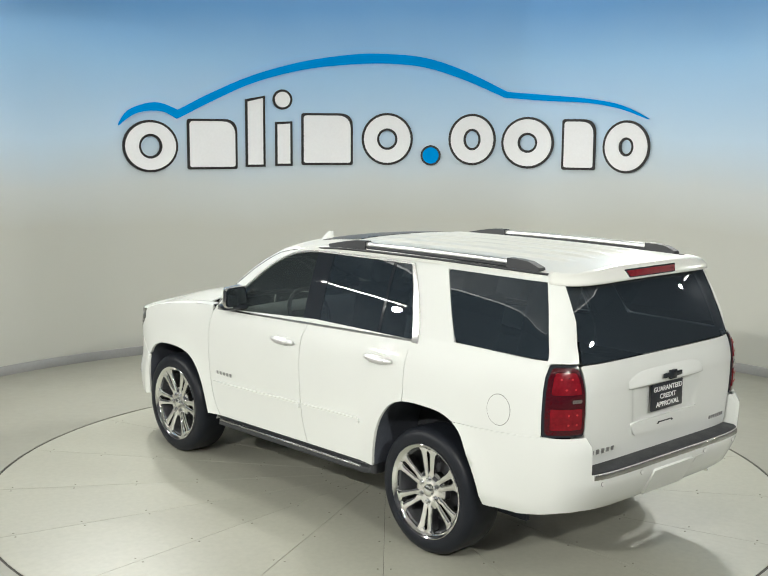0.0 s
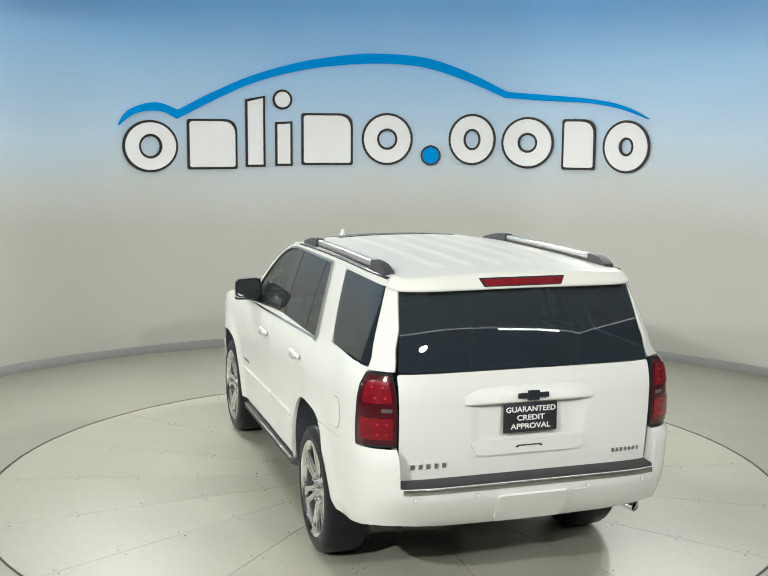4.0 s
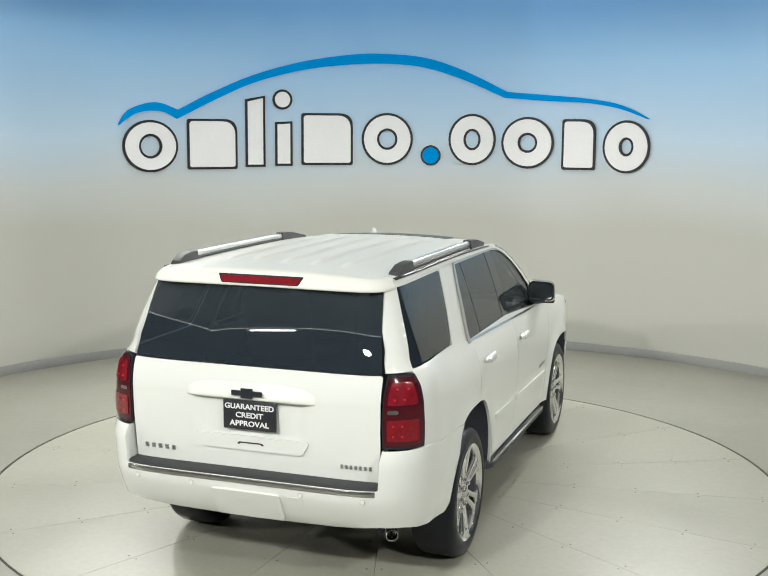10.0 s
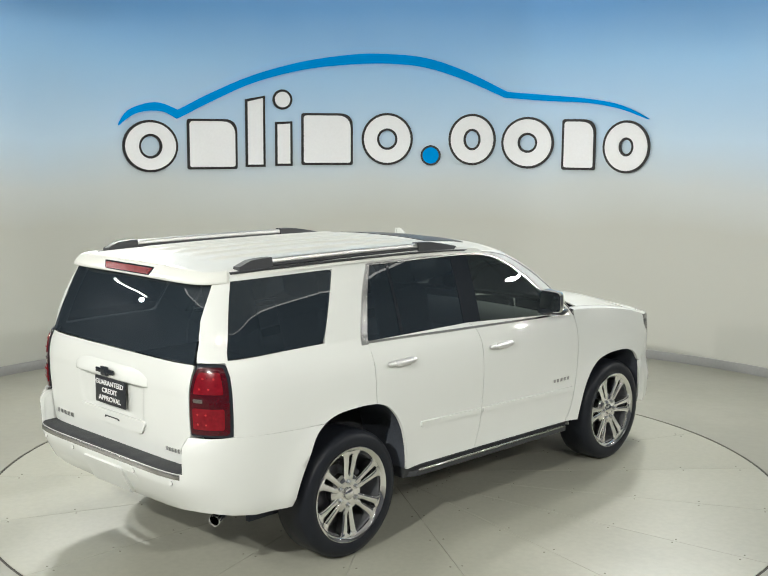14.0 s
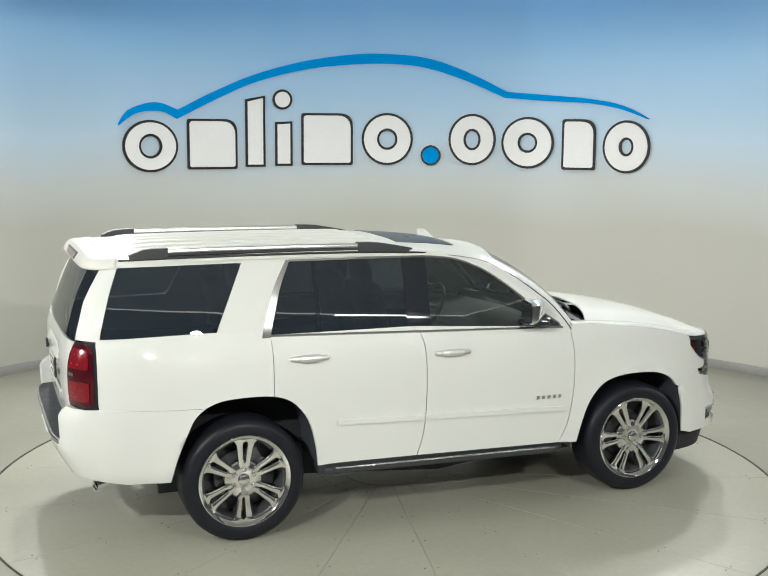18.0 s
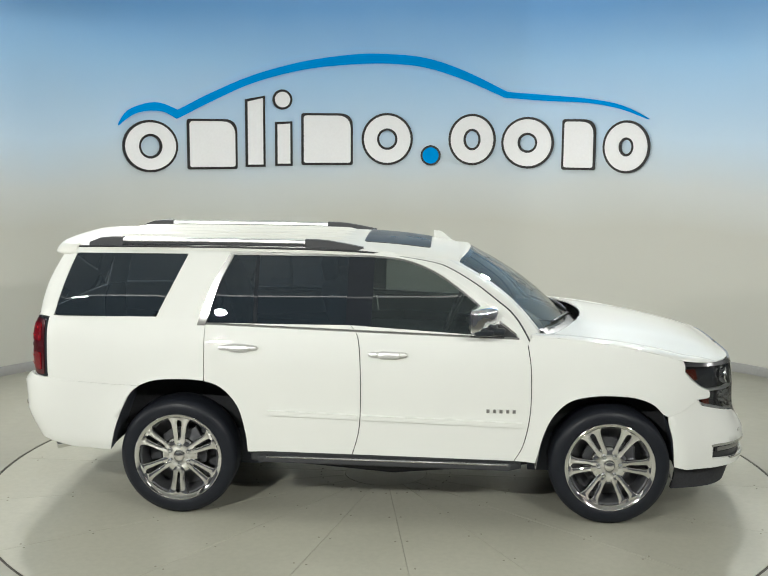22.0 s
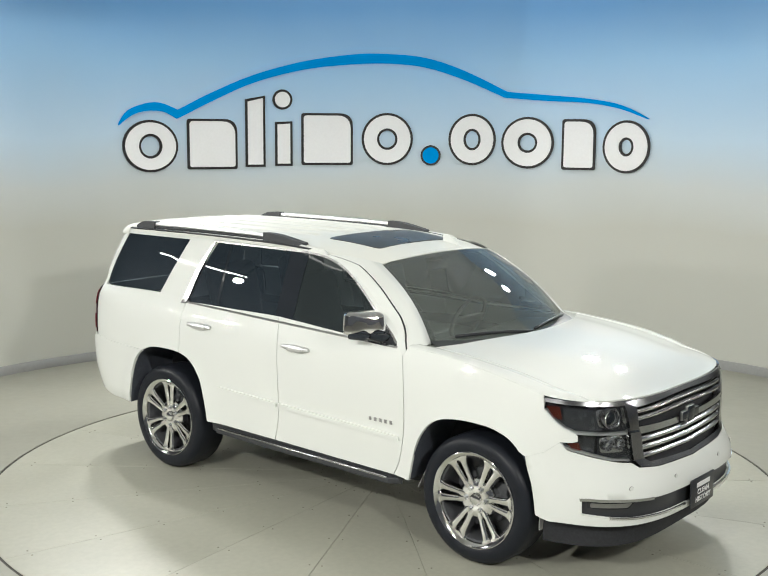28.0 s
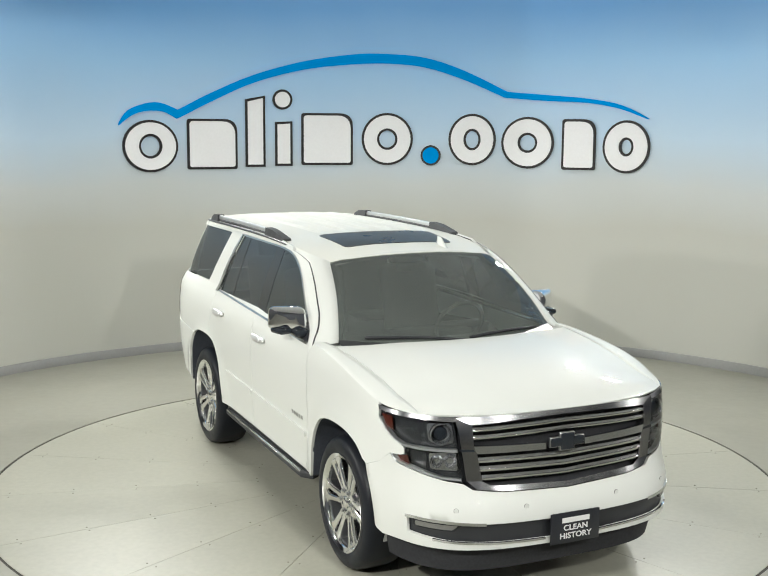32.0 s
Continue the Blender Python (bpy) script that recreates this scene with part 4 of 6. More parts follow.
def build_front_glass(car):
    bm = panel_bm([rounded([(0.0, -1), (1, -1), (1, 1), (0.0, 1)], 0.05)], lambda t, k: screen(t, k), 0.08, 0.005, (0.5, 0, 1))
    part("windscreen", bm, SHIELD, car, "clear windscreen with a dark rim")
    # dark printed border
    bm = panel_bm([[(0.0, -1), (0.05, -0.95), (0.05, 0.95), (0, 1)], [(0.05, -0.95), (0, -1), (1, -1), (0.965, -0.95)], [(0.05, 0.95), (0.965, 0.95), (1, 1), (0, 1)], [(0.965, -0.95), (1, -1), (1, 1), (0.965, 0.95)]],
                  lambda t, k: screen(t, k) - Vector((0.006, 0, 0.006)), 0.08, 0.0, (0.5, 0, 1))
    part("screen_border", bm, BLACK, car)
    for sg in (1, -1):
        fr = spline(FR_TOP, 6)
        fr = [p for p in fr if p[0] > 0.02]
        n = len(fr)
        rows = []
        for i, (x, z) in enumerate(fr):
            t = 1 - i / (n - 1)
            a = shell(x, z, sg)
            e = screen_edge(t)
            e = Vector((e.x, sg * e.y, e.z))
            mid = a.lerp(e, 0.5) + Vector((0.012, sg * 0.016, 0.016))
            rows.append([a, a.lerp(e, 0.25) + (mid - a.lerp(e, 0.5)) * 0.75, mid, a.lerp(e, 0.75) + (mid - a.lerp(e, 0.5)) * 0.75, e + Vector((0.0, 0, 0.004)), e - Vector((0.01, 0, 0.02))])
        bm = bmesh.new()
        loft(bm, rows)
        bmesh.ops.recalc_face_normals(bm, faces=bm.faces)
        if sum(f.normal.y for f in bm.faces) * sg < 0:
            bmesh.ops.reverse_faces(bm, faces=bm.faces)
        pillar = part("windscreen_pillar", bm, PAINT, car)
        # dark seam between the door frame and the pillar
        edge = []
        for i, row in enumerate(rows):
            f = 0.36 * min(1.0, i / 4) * (1 - 0.55 * max(0.0, i / (n - 1) - 0.7) / 0.3)
            lift = (row[2] - row[0].lerp(row[4], 0.5)).normalized() * 0.0035
            k = f * 4
            j = min(3, int(k))
            at = row[j].lerp(row[j + 1], k - j)
            way = (row[4] - row[0]).normalized() * 0.0055
            edge.append([at - way - lift, at - way + lift, at + way + lift, at + way - lift])
        bm = bmesh.new()
        loft(bm, edge)
        bmesh.ops.recalc_face_normals(bm, faces=bm.faces)
        sharpen(bm)
        part("pillar_seam", bm, BLACK, pillar)
    # roof header between screen and roof
    bm = bmesh.new()
    rows = []
    for k in [-1 + i / 12 for i in range(25)]:
        p = screen(1.0, k)
        x = 0.445
        y = k * ROOF_W(x)
        q = Vector((x, y, roof_z(x, y)))
        rows.append([q + Vector((-0.004, 0, 0)), q.lerp(p, 0.5) + Vector((0.004, 0, 0.004)), p + Vector((0, 0, 0.004)), p - Vector((0.01, 0, 0.02))])
    loft(bm, rows)
    bmesh.ops.recalc_face_normals(bm, faces=bm.faces)
    if sum(f.normal.z for f in bm.faces) < 0:
        bmesh.ops.reverse_faces(bm, faces=bm.faces)
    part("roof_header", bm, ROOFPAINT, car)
    # cowl and wipers
    bm = bmesh.new()
    rows = []
    for k in [-1 + i / 12 for i in range(25)]:
        p = screen(0.0, k)
        rows.append([p + Vector((-0.02, 0, 0.02)), p + Vector((0.05, 0, -0.012)), p + Vector((0.12, 0, -0.03))])
    loft(bm, rows)
    bmesh.ops.recalc_face_normals(bm, faces=bm.faces)
    part("cowl", bm, BLACK, car, "black cowl under the windscreen")
    for y0, y1 in ((-0.02, -0.66), (0.62, 0.02)):
        bm = bmesh.new()
        path = []
        for i in range(9):
            t = i / 8
            k = (y0 + (y1 - y0) * t) / 0.8
            path.append(screen(0.03 + 0.05 * math.sin(math.pi * t) * 0.6 + 0.02 * t, k) + Vector((0.02, 0, 0.022)))
        sweep(bm, path, [(-0.008, -0.008), (0.008, -0.008), (0.006, 0.01), (-0.006, 0.01)])
        part("wiper", bm, BLACK, car, "black windscreen wiper")


def build_hood(car):
    # plan outline: rear edge follows the screen base, front edge the grille
    rear = [(screen(0.0, k).x + 0.085, screen(0.0, k).y * 1.072) for k in [-1 + i / 10 for i in range(21)]]
    front = [(shell(FY(max(0.0005, abs(y)), 1.115)[0], 1.115, 1, -0.006).x, y) for y in [0.815 - 0.0815 * i for i in range(21)]]
    poly = rear + front
    bm = panel_bm([poly], lambda x, y: Vector((x, y, hood_z(x, y))), 0.05, 0.01, (0, 0, 1))
    part("bonnet", bm, PAINT, car, "white bonnet with a raised centre")
    for sg in (1, -1):
        # top of each front wing between the bonnet joint and the side skin
        rows = []
        for i in range(22):
            x = 0.93 + (2.178 - 0.93) * i / 21
            sk = shell(x if x < X_F0 else NX(x, HOOD_E(x) - 0.002)[0], HOOD_E(x) - 0.002, sg)
            yi = 0.862 - 0.042 * (x - 1.1)
            row = []
            for j in range(6):
                t = j / 5
                y = yi + (abs(sk.y) - yi) * math.sin(t * math.pi / 2)
                zi = hood_z(x, yi)
                z = sk.z + (zi - sk.z) * math.cos(t * math.pi / 2) ** 1.0
                row.append(Vector((x, sg * y, z)))
            row = [Vector((x, sg * (yi - 0.09), hood_z(x, yi - 0.02) - 0.022)), Vector((x, sg * yi, hood_z(x, yi) - 0.012))] + row
            rows.append(row)
        bm = bmesh.new()
        loft(bm, rows)
        bmesh.ops.recalc_face_normals(bm, faces=bm.faces)
        if sum(f.normal.z for f in bm.faces) < 0:
            bmesh.ops.reverse_faces(bm, faces=bm.faces)
        part("wing_top", bm, PAINT, car)


def build_rear(car):
    # tailgate skin: both halves in one sheet, u is y
    def gate(y, z, off=0.0):
        s = s_tail(max(0.0005, abs(y)), z)
        p = shell(s, z, 1 if y >= 0 else -1, off)
        return Vector((p.x, y, p.z))
    up = rounded([(-0.755, 0.75), (0.755, 0.75), (0.762, 1.345), (-0.762, 1.345)], 0.02)

    def press(y, z):
        # a shallow recess for the plate and a faint crease across
        ay = abs(y)
        rec = -0.02 / (1 + math.exp((z - 1.172) / 0.005)) / (1 + math.exp((0.935 - z) / 0.008)) / (1 + math.exp((ay - 0.335 + 0.12 * (1.16 - z)) / 0.01))
        return rec - 0.003 / (1 + math.exp((z - 1.172) / 0.005))
    bm = panel_bm([up], lambda y, z: gate(y, z, press(y, z)), 0.018, 0.02, (-1, 0, 0))
    tailgate = part("tailgate", bm, PAINT, car, "white tailgate with a plate recess")
    def pane(y, z):
        sag = 0.037 + 0.033 * max(0.0, min(1.0, (z - 1.36) / 0.44))
        return Vector((-XREAR(z) + 0.004 + 0.014 * (z - 1.36) / 0.44 + (sag - 0.006) * abs(y / 0.75) ** 2.5, y, z))
    gl = rounded([(-0.755, 1.35), (0.755, 1.35), (0.695, 1.80), (-0.695, 1.80)], 0.02)
    bm = panel_bm([gl], pane, 0.08, 0.006, (-1, 0, 0))
    part("rear_window", bm, PRIVACY, tailgate, "dark tinted rear window")
    # spoiler: wraps round the roof's end from side to side
    rows = []
    s_side, s_mid = BX(-2.21, 1.82)[0], s_rear(0.0005)
    ts = [i / 44 for i in range(45)]
    run = [(s_side + (s_mid - s_side) * t, 1) for t in ts] + [(s_mid + (s_side - s_mid) * t, -1) for t in ts[1:]]
    for s, sg in run:
        p = shell(s, 1.83, sg, 0.004)
        k = min(1.0, abs(p.y) / 0.708)
        back = max(0.0, min(1.0, (-2.2 - p.x) / 0.1))
        back = back * back * (3 - 2 * back)
        push = 0.034 * back
        zt = roof_z(max(p.x, -2.43), 0.88 * min(0.69, abs(p.y)))
        lip = 1.778 - 0.004 * k
        ix = max(p.x, -2.315)
        iy = math.copysign(min(abs(p.y) * 0.96, ROOF_W(ix) - 0.06), p.y)
        inn = Vector((ix, iy, roof_z(ix, iy) + 0.0015))

        def at(off, z):
            q = shell(s, z, sg, off)
            return Vector((q.x - push, q.y, q.z))

        def on_top(off, drop):
            q = at(off, 1.83)
            return Vector((q.x, q.y, roof_z(max(q.x, -2.43), 0.88 * min(abs(q.y), 0.72)) - drop))
        mid_ = inn.lerp(on_top(-0.03, 0), 0.55)
        mid_.z = roof_z(max(mid_.x, -2.43), 0.94 * mid_.y) + 0.002
        rows.append([inn, mid_, on_top(-0.03, 0.001), on_top(-0.014, 0.006), at(-0.002, zt - 0.018), at(0.005, zt - 0.032), at(0.006, lip + 0.02), at(0.003, lip + 0.005), at(-0.006, lip), Vector((shell(s, lip, sg).x + 0.03, shell(s, lip, sg).y * 0.97, lip + 0.004))])
    bm = bmesh.new()
    V = loft(bm, rows)
    bm.faces.new(V[0])
    bm.faces.new(V[-1][::-1])
    bmesh.ops.recalc_face_normals(bm, faces=bm.faces)
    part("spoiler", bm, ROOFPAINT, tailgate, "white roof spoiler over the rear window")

    # high brake lamp: a dark tray with a red lens
    def on_lip(y, z, off):
        p = shell(s_rear(max(0.0005, abs(y))), z, 1, 0.006 + off)
        return Vector((p.x - 0.034, y, z))
    bm = panel_bm([rounded([(-0.235, 1.793), (0.235, 1.793), (0.262, 1.842), (-0.262, 1.842)], 0.008)], lambda y, z: on_lip(y, z, 0.002), 0.05, 0.02, (-1, 0, 0))
    tray = part("high_brake_lamp", bm, GLOSSBLACK, tailgate, "long red high brake lamp in a dark tray")
    bm = panel_bm([rounded([(-0.226, 1.799), (0.226, 1.799), (0.248, 1.834), (-0.248, 1.834)], 0.006)], lambda y, z: on_lip(y, z, 0.006), 0.05, 0.004, (-1, 0, 0))
    part("lens", bm, REDLENS, tray, "red lens")
    # emblem: a plain dark bar with a block on it
    bm = bmesh.new()
    x0 = gate(0, 1.2).x - 0.04
    box(bm, (x0, 0.0, 1.207), (0.014, 0.186, 0.029), 0.004)
    box(bm, (x0 - 0.001, 0.0, 1.207), (0.016, 0.07, 0.056), 0.004)
    part("emblem", bm, GLOSSBLACK, tailgate, "plain dark emblem")
    # badges: unreadable bars
    bars(tailgate, lambda u, v: gate(u, v, 0.003), 0.70, 0.475, 0.832, 0.026, 5)
    bars(tailgate, lambda u, v: gate(u, v, 0.003), -0.525, -0.715, 0.832, 0.022, 7)
    # plate
    build_plate(tailgate, lambda y, z: Vector((-2.553, y, z)), 0.0, 1.073, 0.325, 0.165, -1, ["GUARANTEED", "CREDIT", "APPROVAL"], size=0.255, gap=0.29)
    # ledge over the plate
    rows = []
    for i in range(49):
        k = -1 + i / 24
        y = 0.39 * k
        h = max(0.0, 1 - abs(k) ** 5) ** 0.7
        zc = 0.05 * abs(k) ** 6
        rows.append([gate(y, z - zc * (z - 1.162) / 0.1, o) for z, o in ((1.262, -0.004), (1.255, 0.0005 + 0.002 * h), (1.235, 0.001 + 0.008 * h), (1.205, 0.001 + 0.019 * h), (1.185, 0.001 + 0.025 * h), (1.172, 0.001 + 0.0255 * h), (1.165, 0.0 + 0.021 * h), (1.162, -0.024))])
    bm = bmesh.new()
    loft(bm, rows)
    bmesh.ops.recalc_face_normals(bm, faces=bm.faces)
    if sum(f.normal.x for f in bm.faces) > 0:
        bmesh.ops.reverse_faces(bm, faces=bm.faces)
    part("plate_ledge", bm, PAINT, tailgate, "white ledge over the plate")
    # raised trim with the release pocket under the plate
    trim_poly = rounded([(-0.31, 0.868), (0.31, 0.868), (0.357, 0.952), (-0.357, 0.952)], 0.03, 5)
    bm = panel_bm([trim_poly], lambda y, z: gate(y, z, 0.011), 0.05, 0.014, (-1, 0, 0))
    trim = part("release_trim", bm, PAINT, tailgate, "white raised trim with a release pocket")
    bm = panel_bm([[(-0.085, 0.905), (-0.07, 0.918), (0.07, 0.918), (0.085, 0.905), (0.07, 0.902), (0.06, 0.91), (-0.06, 0.91), (-0.07, 0.902)]], lambda y, z: gate(y, z, 0.0125), 0.2, 0.002, (-1, 0, 0))
    part("release_handle", bm, PLASTIC, trim, "dark release pocket")
    # tail lamps
    for sg in (1, -1):
        def lamp_poly(x_out, y_in, z0, z1, r):
            zs = [z0 + (z1 - z0) * i / 6 for i in range(7)]
            return rounded([BX(x_out, z) for z in zs[::-1]] + [(s_tail(y_in, z), z) for z in zs], [r] + [0] * 5 + [r] + [r] + [0] * 5 + [r], 4)
        lamp = skin("tail_lamp", [lamp_poly(-2.374, 0.769, 0.952, 1.352, 0.012)], GLOSSBLACK, car, sg, 0.003, 0.05, 0.03, "tall red tail lamp with dark edges")
        skin("lamp_cover", [lamp_poly(-2.393, 0.775, 0.965, 1.34, 0.02)], REDDEEP, lamp, sg, 0.008, 0.05, 0.006, "dark red cover")
        for z0, z1 in ((1.195, 1.315), (0.995, 1.115)):
            zz = [z0 + (z1 - z0) * i / 5 for i in range(6)]
            cell = rounded([(BX(-2.374, z)[0] - 0.05, z) for z in zz[::-1]] + [(s_tail(0.79, z) + 0.004, z) for z in zz], [0.03] + [0] * 4 + [0.03, 0.03] + [0] * 4 + [0.03], 4)
            skin("lamp_cell", [cell], REDLENS, lamp, sg, 0.0115, 0.05, 0.005, "bright red lamp cell")
            # small facets in each cell, their glints painted as brighter red
            for fy, fz in ((0.825, 0.25), (0.825, 0.72), (0.868, 0.25), (0.868, 0.72)):
                zc = z0 + (z1 - z0) * fz
                sc = s_tail(fy, zc)
                dot = [(sc + 0.006 * math.cos(2 * math.pi * i / 10), zc + 0.006 * math.sin(2 * math.pi * i / 10)) for i in range(10)]
                skin("facet", [dot], REDGLINT, lamp, sg, 0.0135, 0.3, 0.003)
        zs = 1.156
        pl = rounded([(s_tail(0.85, zs), 1.146), (s_tail(0.795, zs), 1.146), (s_tail(0.795, zs), 1.167), (s_tail(0.85, zs), 1.167)], 0.012)
        skin("reversing_lens", [pl], SATIN, lamp, sg, 0.0105, 0.06, 0.004, "clear reversing lens")


def build_plate(parent, place, yc, zc, w, h, sg, lines, hide=(), size=0.285, gap=0.31):
    """A black plate of that size with white words; sg is the way it faces along x."""
    c = place(yc, zc)
    bm = bmesh.new()
    box(bm, c, (0.012, w, h), 0.005)
    sharpen(bm)
    pl = part("number_board", bm, PLATE, parent, "black board with white words")
    for i, text in enumerate(lines):
        z = zc + h * gap * (1 - i)
        if text in hide:
            bm = bmesh.new()
            box(bm, (c.x + sg * 0.008, yc, z), (0.003, w * 0.56, h * size * 0.66), 0.001)
            part("wording", bm, WHITEINK, pl, smooth=False)
            continue
        cu = bpy.data.curves.new("wording", "FONT")
        cu.body, cu.align_x, cu.align_y = text, "CENTER", "CENTER"
        cu.size, cu.extrude, cu.offset = h * size, 0.001, 0.0009
        cu.space_character = 1.02
        tmp = bpy.data.objects.new("tmp", cu)
        scene.collection.objects.link(tmp)
        dg = bpy.context.evaluated_depsgraph_get()
        me = bpy.data.meshes.new_from_object(tmp.evaluated_get(dg))
        bpy.data.objects.remove(tmp)
        me.materials.clear()
        me.materials.append(WHITEINK)
        ob = new("wording", me)
        ob.parent = pl
        wd = max(v.co.x for v in me.vertices) - min(v.co.x for v in me.vertices)
        k = min(1.15, w * 0.92 / wd)
        ob.matrix_basis = Matrix.Translation((c.x + sg * 0.0085, yc, z)) @ pose(0, 0, 0, 90, 0, -90 if sg < 0 else 90) @ Matrix.Diagonal((k, 1, 1, 1))


def bars(parent, fn, u0, u1, v, h, n):
    """A badge whose letters are plain raised bars."""
    for i in range(n):
        a = u0 + (u1 - u0) * (i + 0.24) / n
        b = u0 + (u1 - u0) * (i + 0.72) / n
        p, q = fn(a, v), fn(b, v)
        bm = panel_bm([[(a, v - h / 2), (b, v - h / 2), (b, v + h / 2), (a, v + h / 2)]], fn, 0.2, 0.006, ((p + q) / 2 - Vector((0, 0, v))).normalized())
        part("badge", bm, STEEL, parent, "small plain metal badge bar", smooth=False)


def build_bumpers(car):
    # rear bumper: wraps round the tail below lamps and gate
    def tail(z):
        return interp(z, [(0.42, 0.0), (0.5, 0.05), (0.58, 0.085), (0.67, 0.112), (0.70, 0.112), (0.737, 0.10), (0.89, 0.092), (0.925, 0.07), (0.95, 0.03)])

    def offs(z):
        return interp(z, [(0.42, -0.03), (0.5, 0.0), (0.75, 0.008), (0.94, 0.003)])

    yc = 0.765
    both = []
    for sg in (1, -1):
        sc = s_rear(yc)
        side = [*[p if p[0] > X_R0 else BX(*p) for p in [(ARCH_SEAM, 0.9105)] + [p for p in ARCH_R if p[1] < 0.905 and p[0] < -1.4]], BX(-2.2, 0.452), BX(-2.34, 0.478), (s_rear(0.88), 0.50), (sc, 0.505), (s_rear(0.5), 0.478), (s_rear(0.0005), 0.463), (s_rear(0.0005), 0.737), (sc, 0.737), (sc, 0.948), BX(-2.37, 0.948), (-2.15, 0.9285), (-1.9, 0.9125)]
        bm = panel_bm([side], lambda u, v: shell(u, v, sg, offs(v), tail(v)), 0.05, 0.02, (-0.6, sg * 0.6, 0))
        both.append(bm)
    a = both[0]
    me = bpy.data.meshes.new("tmp")
    both[1].to_mesh(me)
    a.from_mesh(me)
    bmesh.ops.remove_doubles(a, verts=a.verts, dist=0.002)
    bumper = part("rear_bumper", a, PAINT, car, "white rear bumper with parking sensors")
    # dark step pad with bright edge
    bm = bmesh.new()
    rows = []
    for i in range(33):
        k = -1 + i / 16
        y = 0.76 * k
        p = shell(s_rear(max(0.0005, abs(y))), 0.737, 1, offs(0.737), tail(0.737))
        xo = p.x + 0.004
        rows.append([Vector((-2.46, y, 0.757)), Vector((xo + 0.012, y, 0.755)), Vector((xo - 0.004, y, 0.747)), Vector((xo - 0.004, y, 0.733)), Vector((-2.46, y, 0.733))])
    V = loft(bm, rows)
    bm.faces.new(V[0])
    bm.faces.new(V[-1][::-1])
    bmesh.ops.recalc_face_normals(bm, faces=bm.faces)
    sharpen(bm)
    part("step_pad", bm, PLASTIC, bumper, "dark grained step pad")
    bm = bmesh.new()
    path = []
    for i in range(33):
        y = 0.755 * (-1 + i / 16)
        p = shell(s_rear(max(0.0005, abs(y))), 0.725, 1, offs(0.725), tail(0.725))
        path.append((p.x - 0.003, y, 0.722))
    sweep(bm, path, rounded([(-0.006, -0.018), (0.006, -0.018), (0.006, 0.012), (-0.006, 0.012)], 0.003, 2))
    part("bright_strip", bm, TRIMMETAL, bumper, "polished strip along the bumper")
    # inner sides of the raised bumper corners
    for sg in (1, -1):
        bm = bmesh.new()
        rows = []
        for i in range(12):
            z = 0.735 + 0.213 * i / 11
            q = shell(s_rear(yc), z, sg, offs(z), tail(z))
            rows.append([q, q + Vector((0.012, -sg * 0.003, 0)), Vector((-2.44, q.y - sg * 0.004, z))])
        loft(bm, rows)
        bmesh.ops.recalc_face_normals(bm, faces=bm.faces)
        part("corner_side", bm, PAINT, bumper)
    # hitch cover, tow hatch and sensors

    def face(y, z):
        p = shell(s_rear(max(0.0005, abs(y))), z, 1, offs(z), tail(z))
        return Vector((p.x, y, z))
    bm = panel_bm([rounded([(-0.205, 0.482), (0.205, 0.482), (0.212, 0.658), (-0.212, 0.658)], 0.02)], lambda y, z: face(y, z) + Vector((-0.014 if z > 0.55 else -0.022, 0, 0)), 0.06, 0.02, (-1, 0, 0))
    part("hitch_cover", bm, PAINT, bumper, "white hitch cover")
    bm = panel_bm([rounded([(-0.345, 0.605), (-0.25, 0.605), (-0.25, 0.655), (-0.345, 0.655)], 0.008)], lambda y, z: face(y, z) + Vector((-0.002, 0, 0)), 0.06, 0.004, (-1, 0, 0))
    part("tow_hatch", bm, PAINT, bumper)
    for y in (-0.69, -0.335, 0.335, 0.69):
        p = face(y, 0.675)
        bm = bmesh.new()
        cyl(bm, 0.0145, 0.0145, 0.003, Matrix.Translation(p) @ pose(0, 0, 0, 0, 90, 0), 16)
        sharpen(bm)
        ring = part("parking_sensor", bm, TRIMGREY, bumper, "small round parking sensor")
        bm = bmesh.new()
        cyl(bm, 0.0125, 0.0125, 0.006, Matrix.Translation(p) @ pose(0, 0, 0, 0, 90, 0), 16)
        sharpen(bm)
        part("sensor_face", bm, PAINT, ring)
    # exhaust tail pipe
    bm = bmesh.new()
    lathe(bm, [(0.027, -0.2), (0.03, 0.07), (0.031, 0.098), (0.034, 0.1), (0.035, 0.09), (0.033, -0.2)], Matrix.Translation((-2.30, -0.745, 0.435)) @ pose(0, 0, 0, 0, -98, 24), 20, closed=False)
    bmesh.ops.recalc_face_normals(bm, faces=bm.faces)
    part("tail_pipe", bm, CHROME, car, "polished exhaust pipe")

    # front bumper: bright white shell, black lower band, chin
    halves = []
    for sg in (1, -1):
        f0 = s_front(0.0005)
        sA = NX(2.172, 0.50)[0]
        c0, c1 = NX(2.08, 0.826), FY(0.72, 0.757)
        zA = c0[1] + (c1[1] - c0[1]) * (sA - c0[0]) / (c1[0] - c0[0])
        side = [NX(1.903, 0.41), NX(1.888, 0.57), NX(1.868, 0.66), NX(1.848, 0.76), NX(1.952, 0.80), NX(2.042, 0.87), c0, (sA, zA), (sA, 0.546), (sA, 0.455), (sA, 0.388), NX(1.99, 0.39)]
        upper = [(sA, zA), c1, FY(0.63, 0.742), FY(0.58, 0.708), FY(0.42, 0.688), (f0, 0.67), (f0, 0.522), (sA, 0.546)]
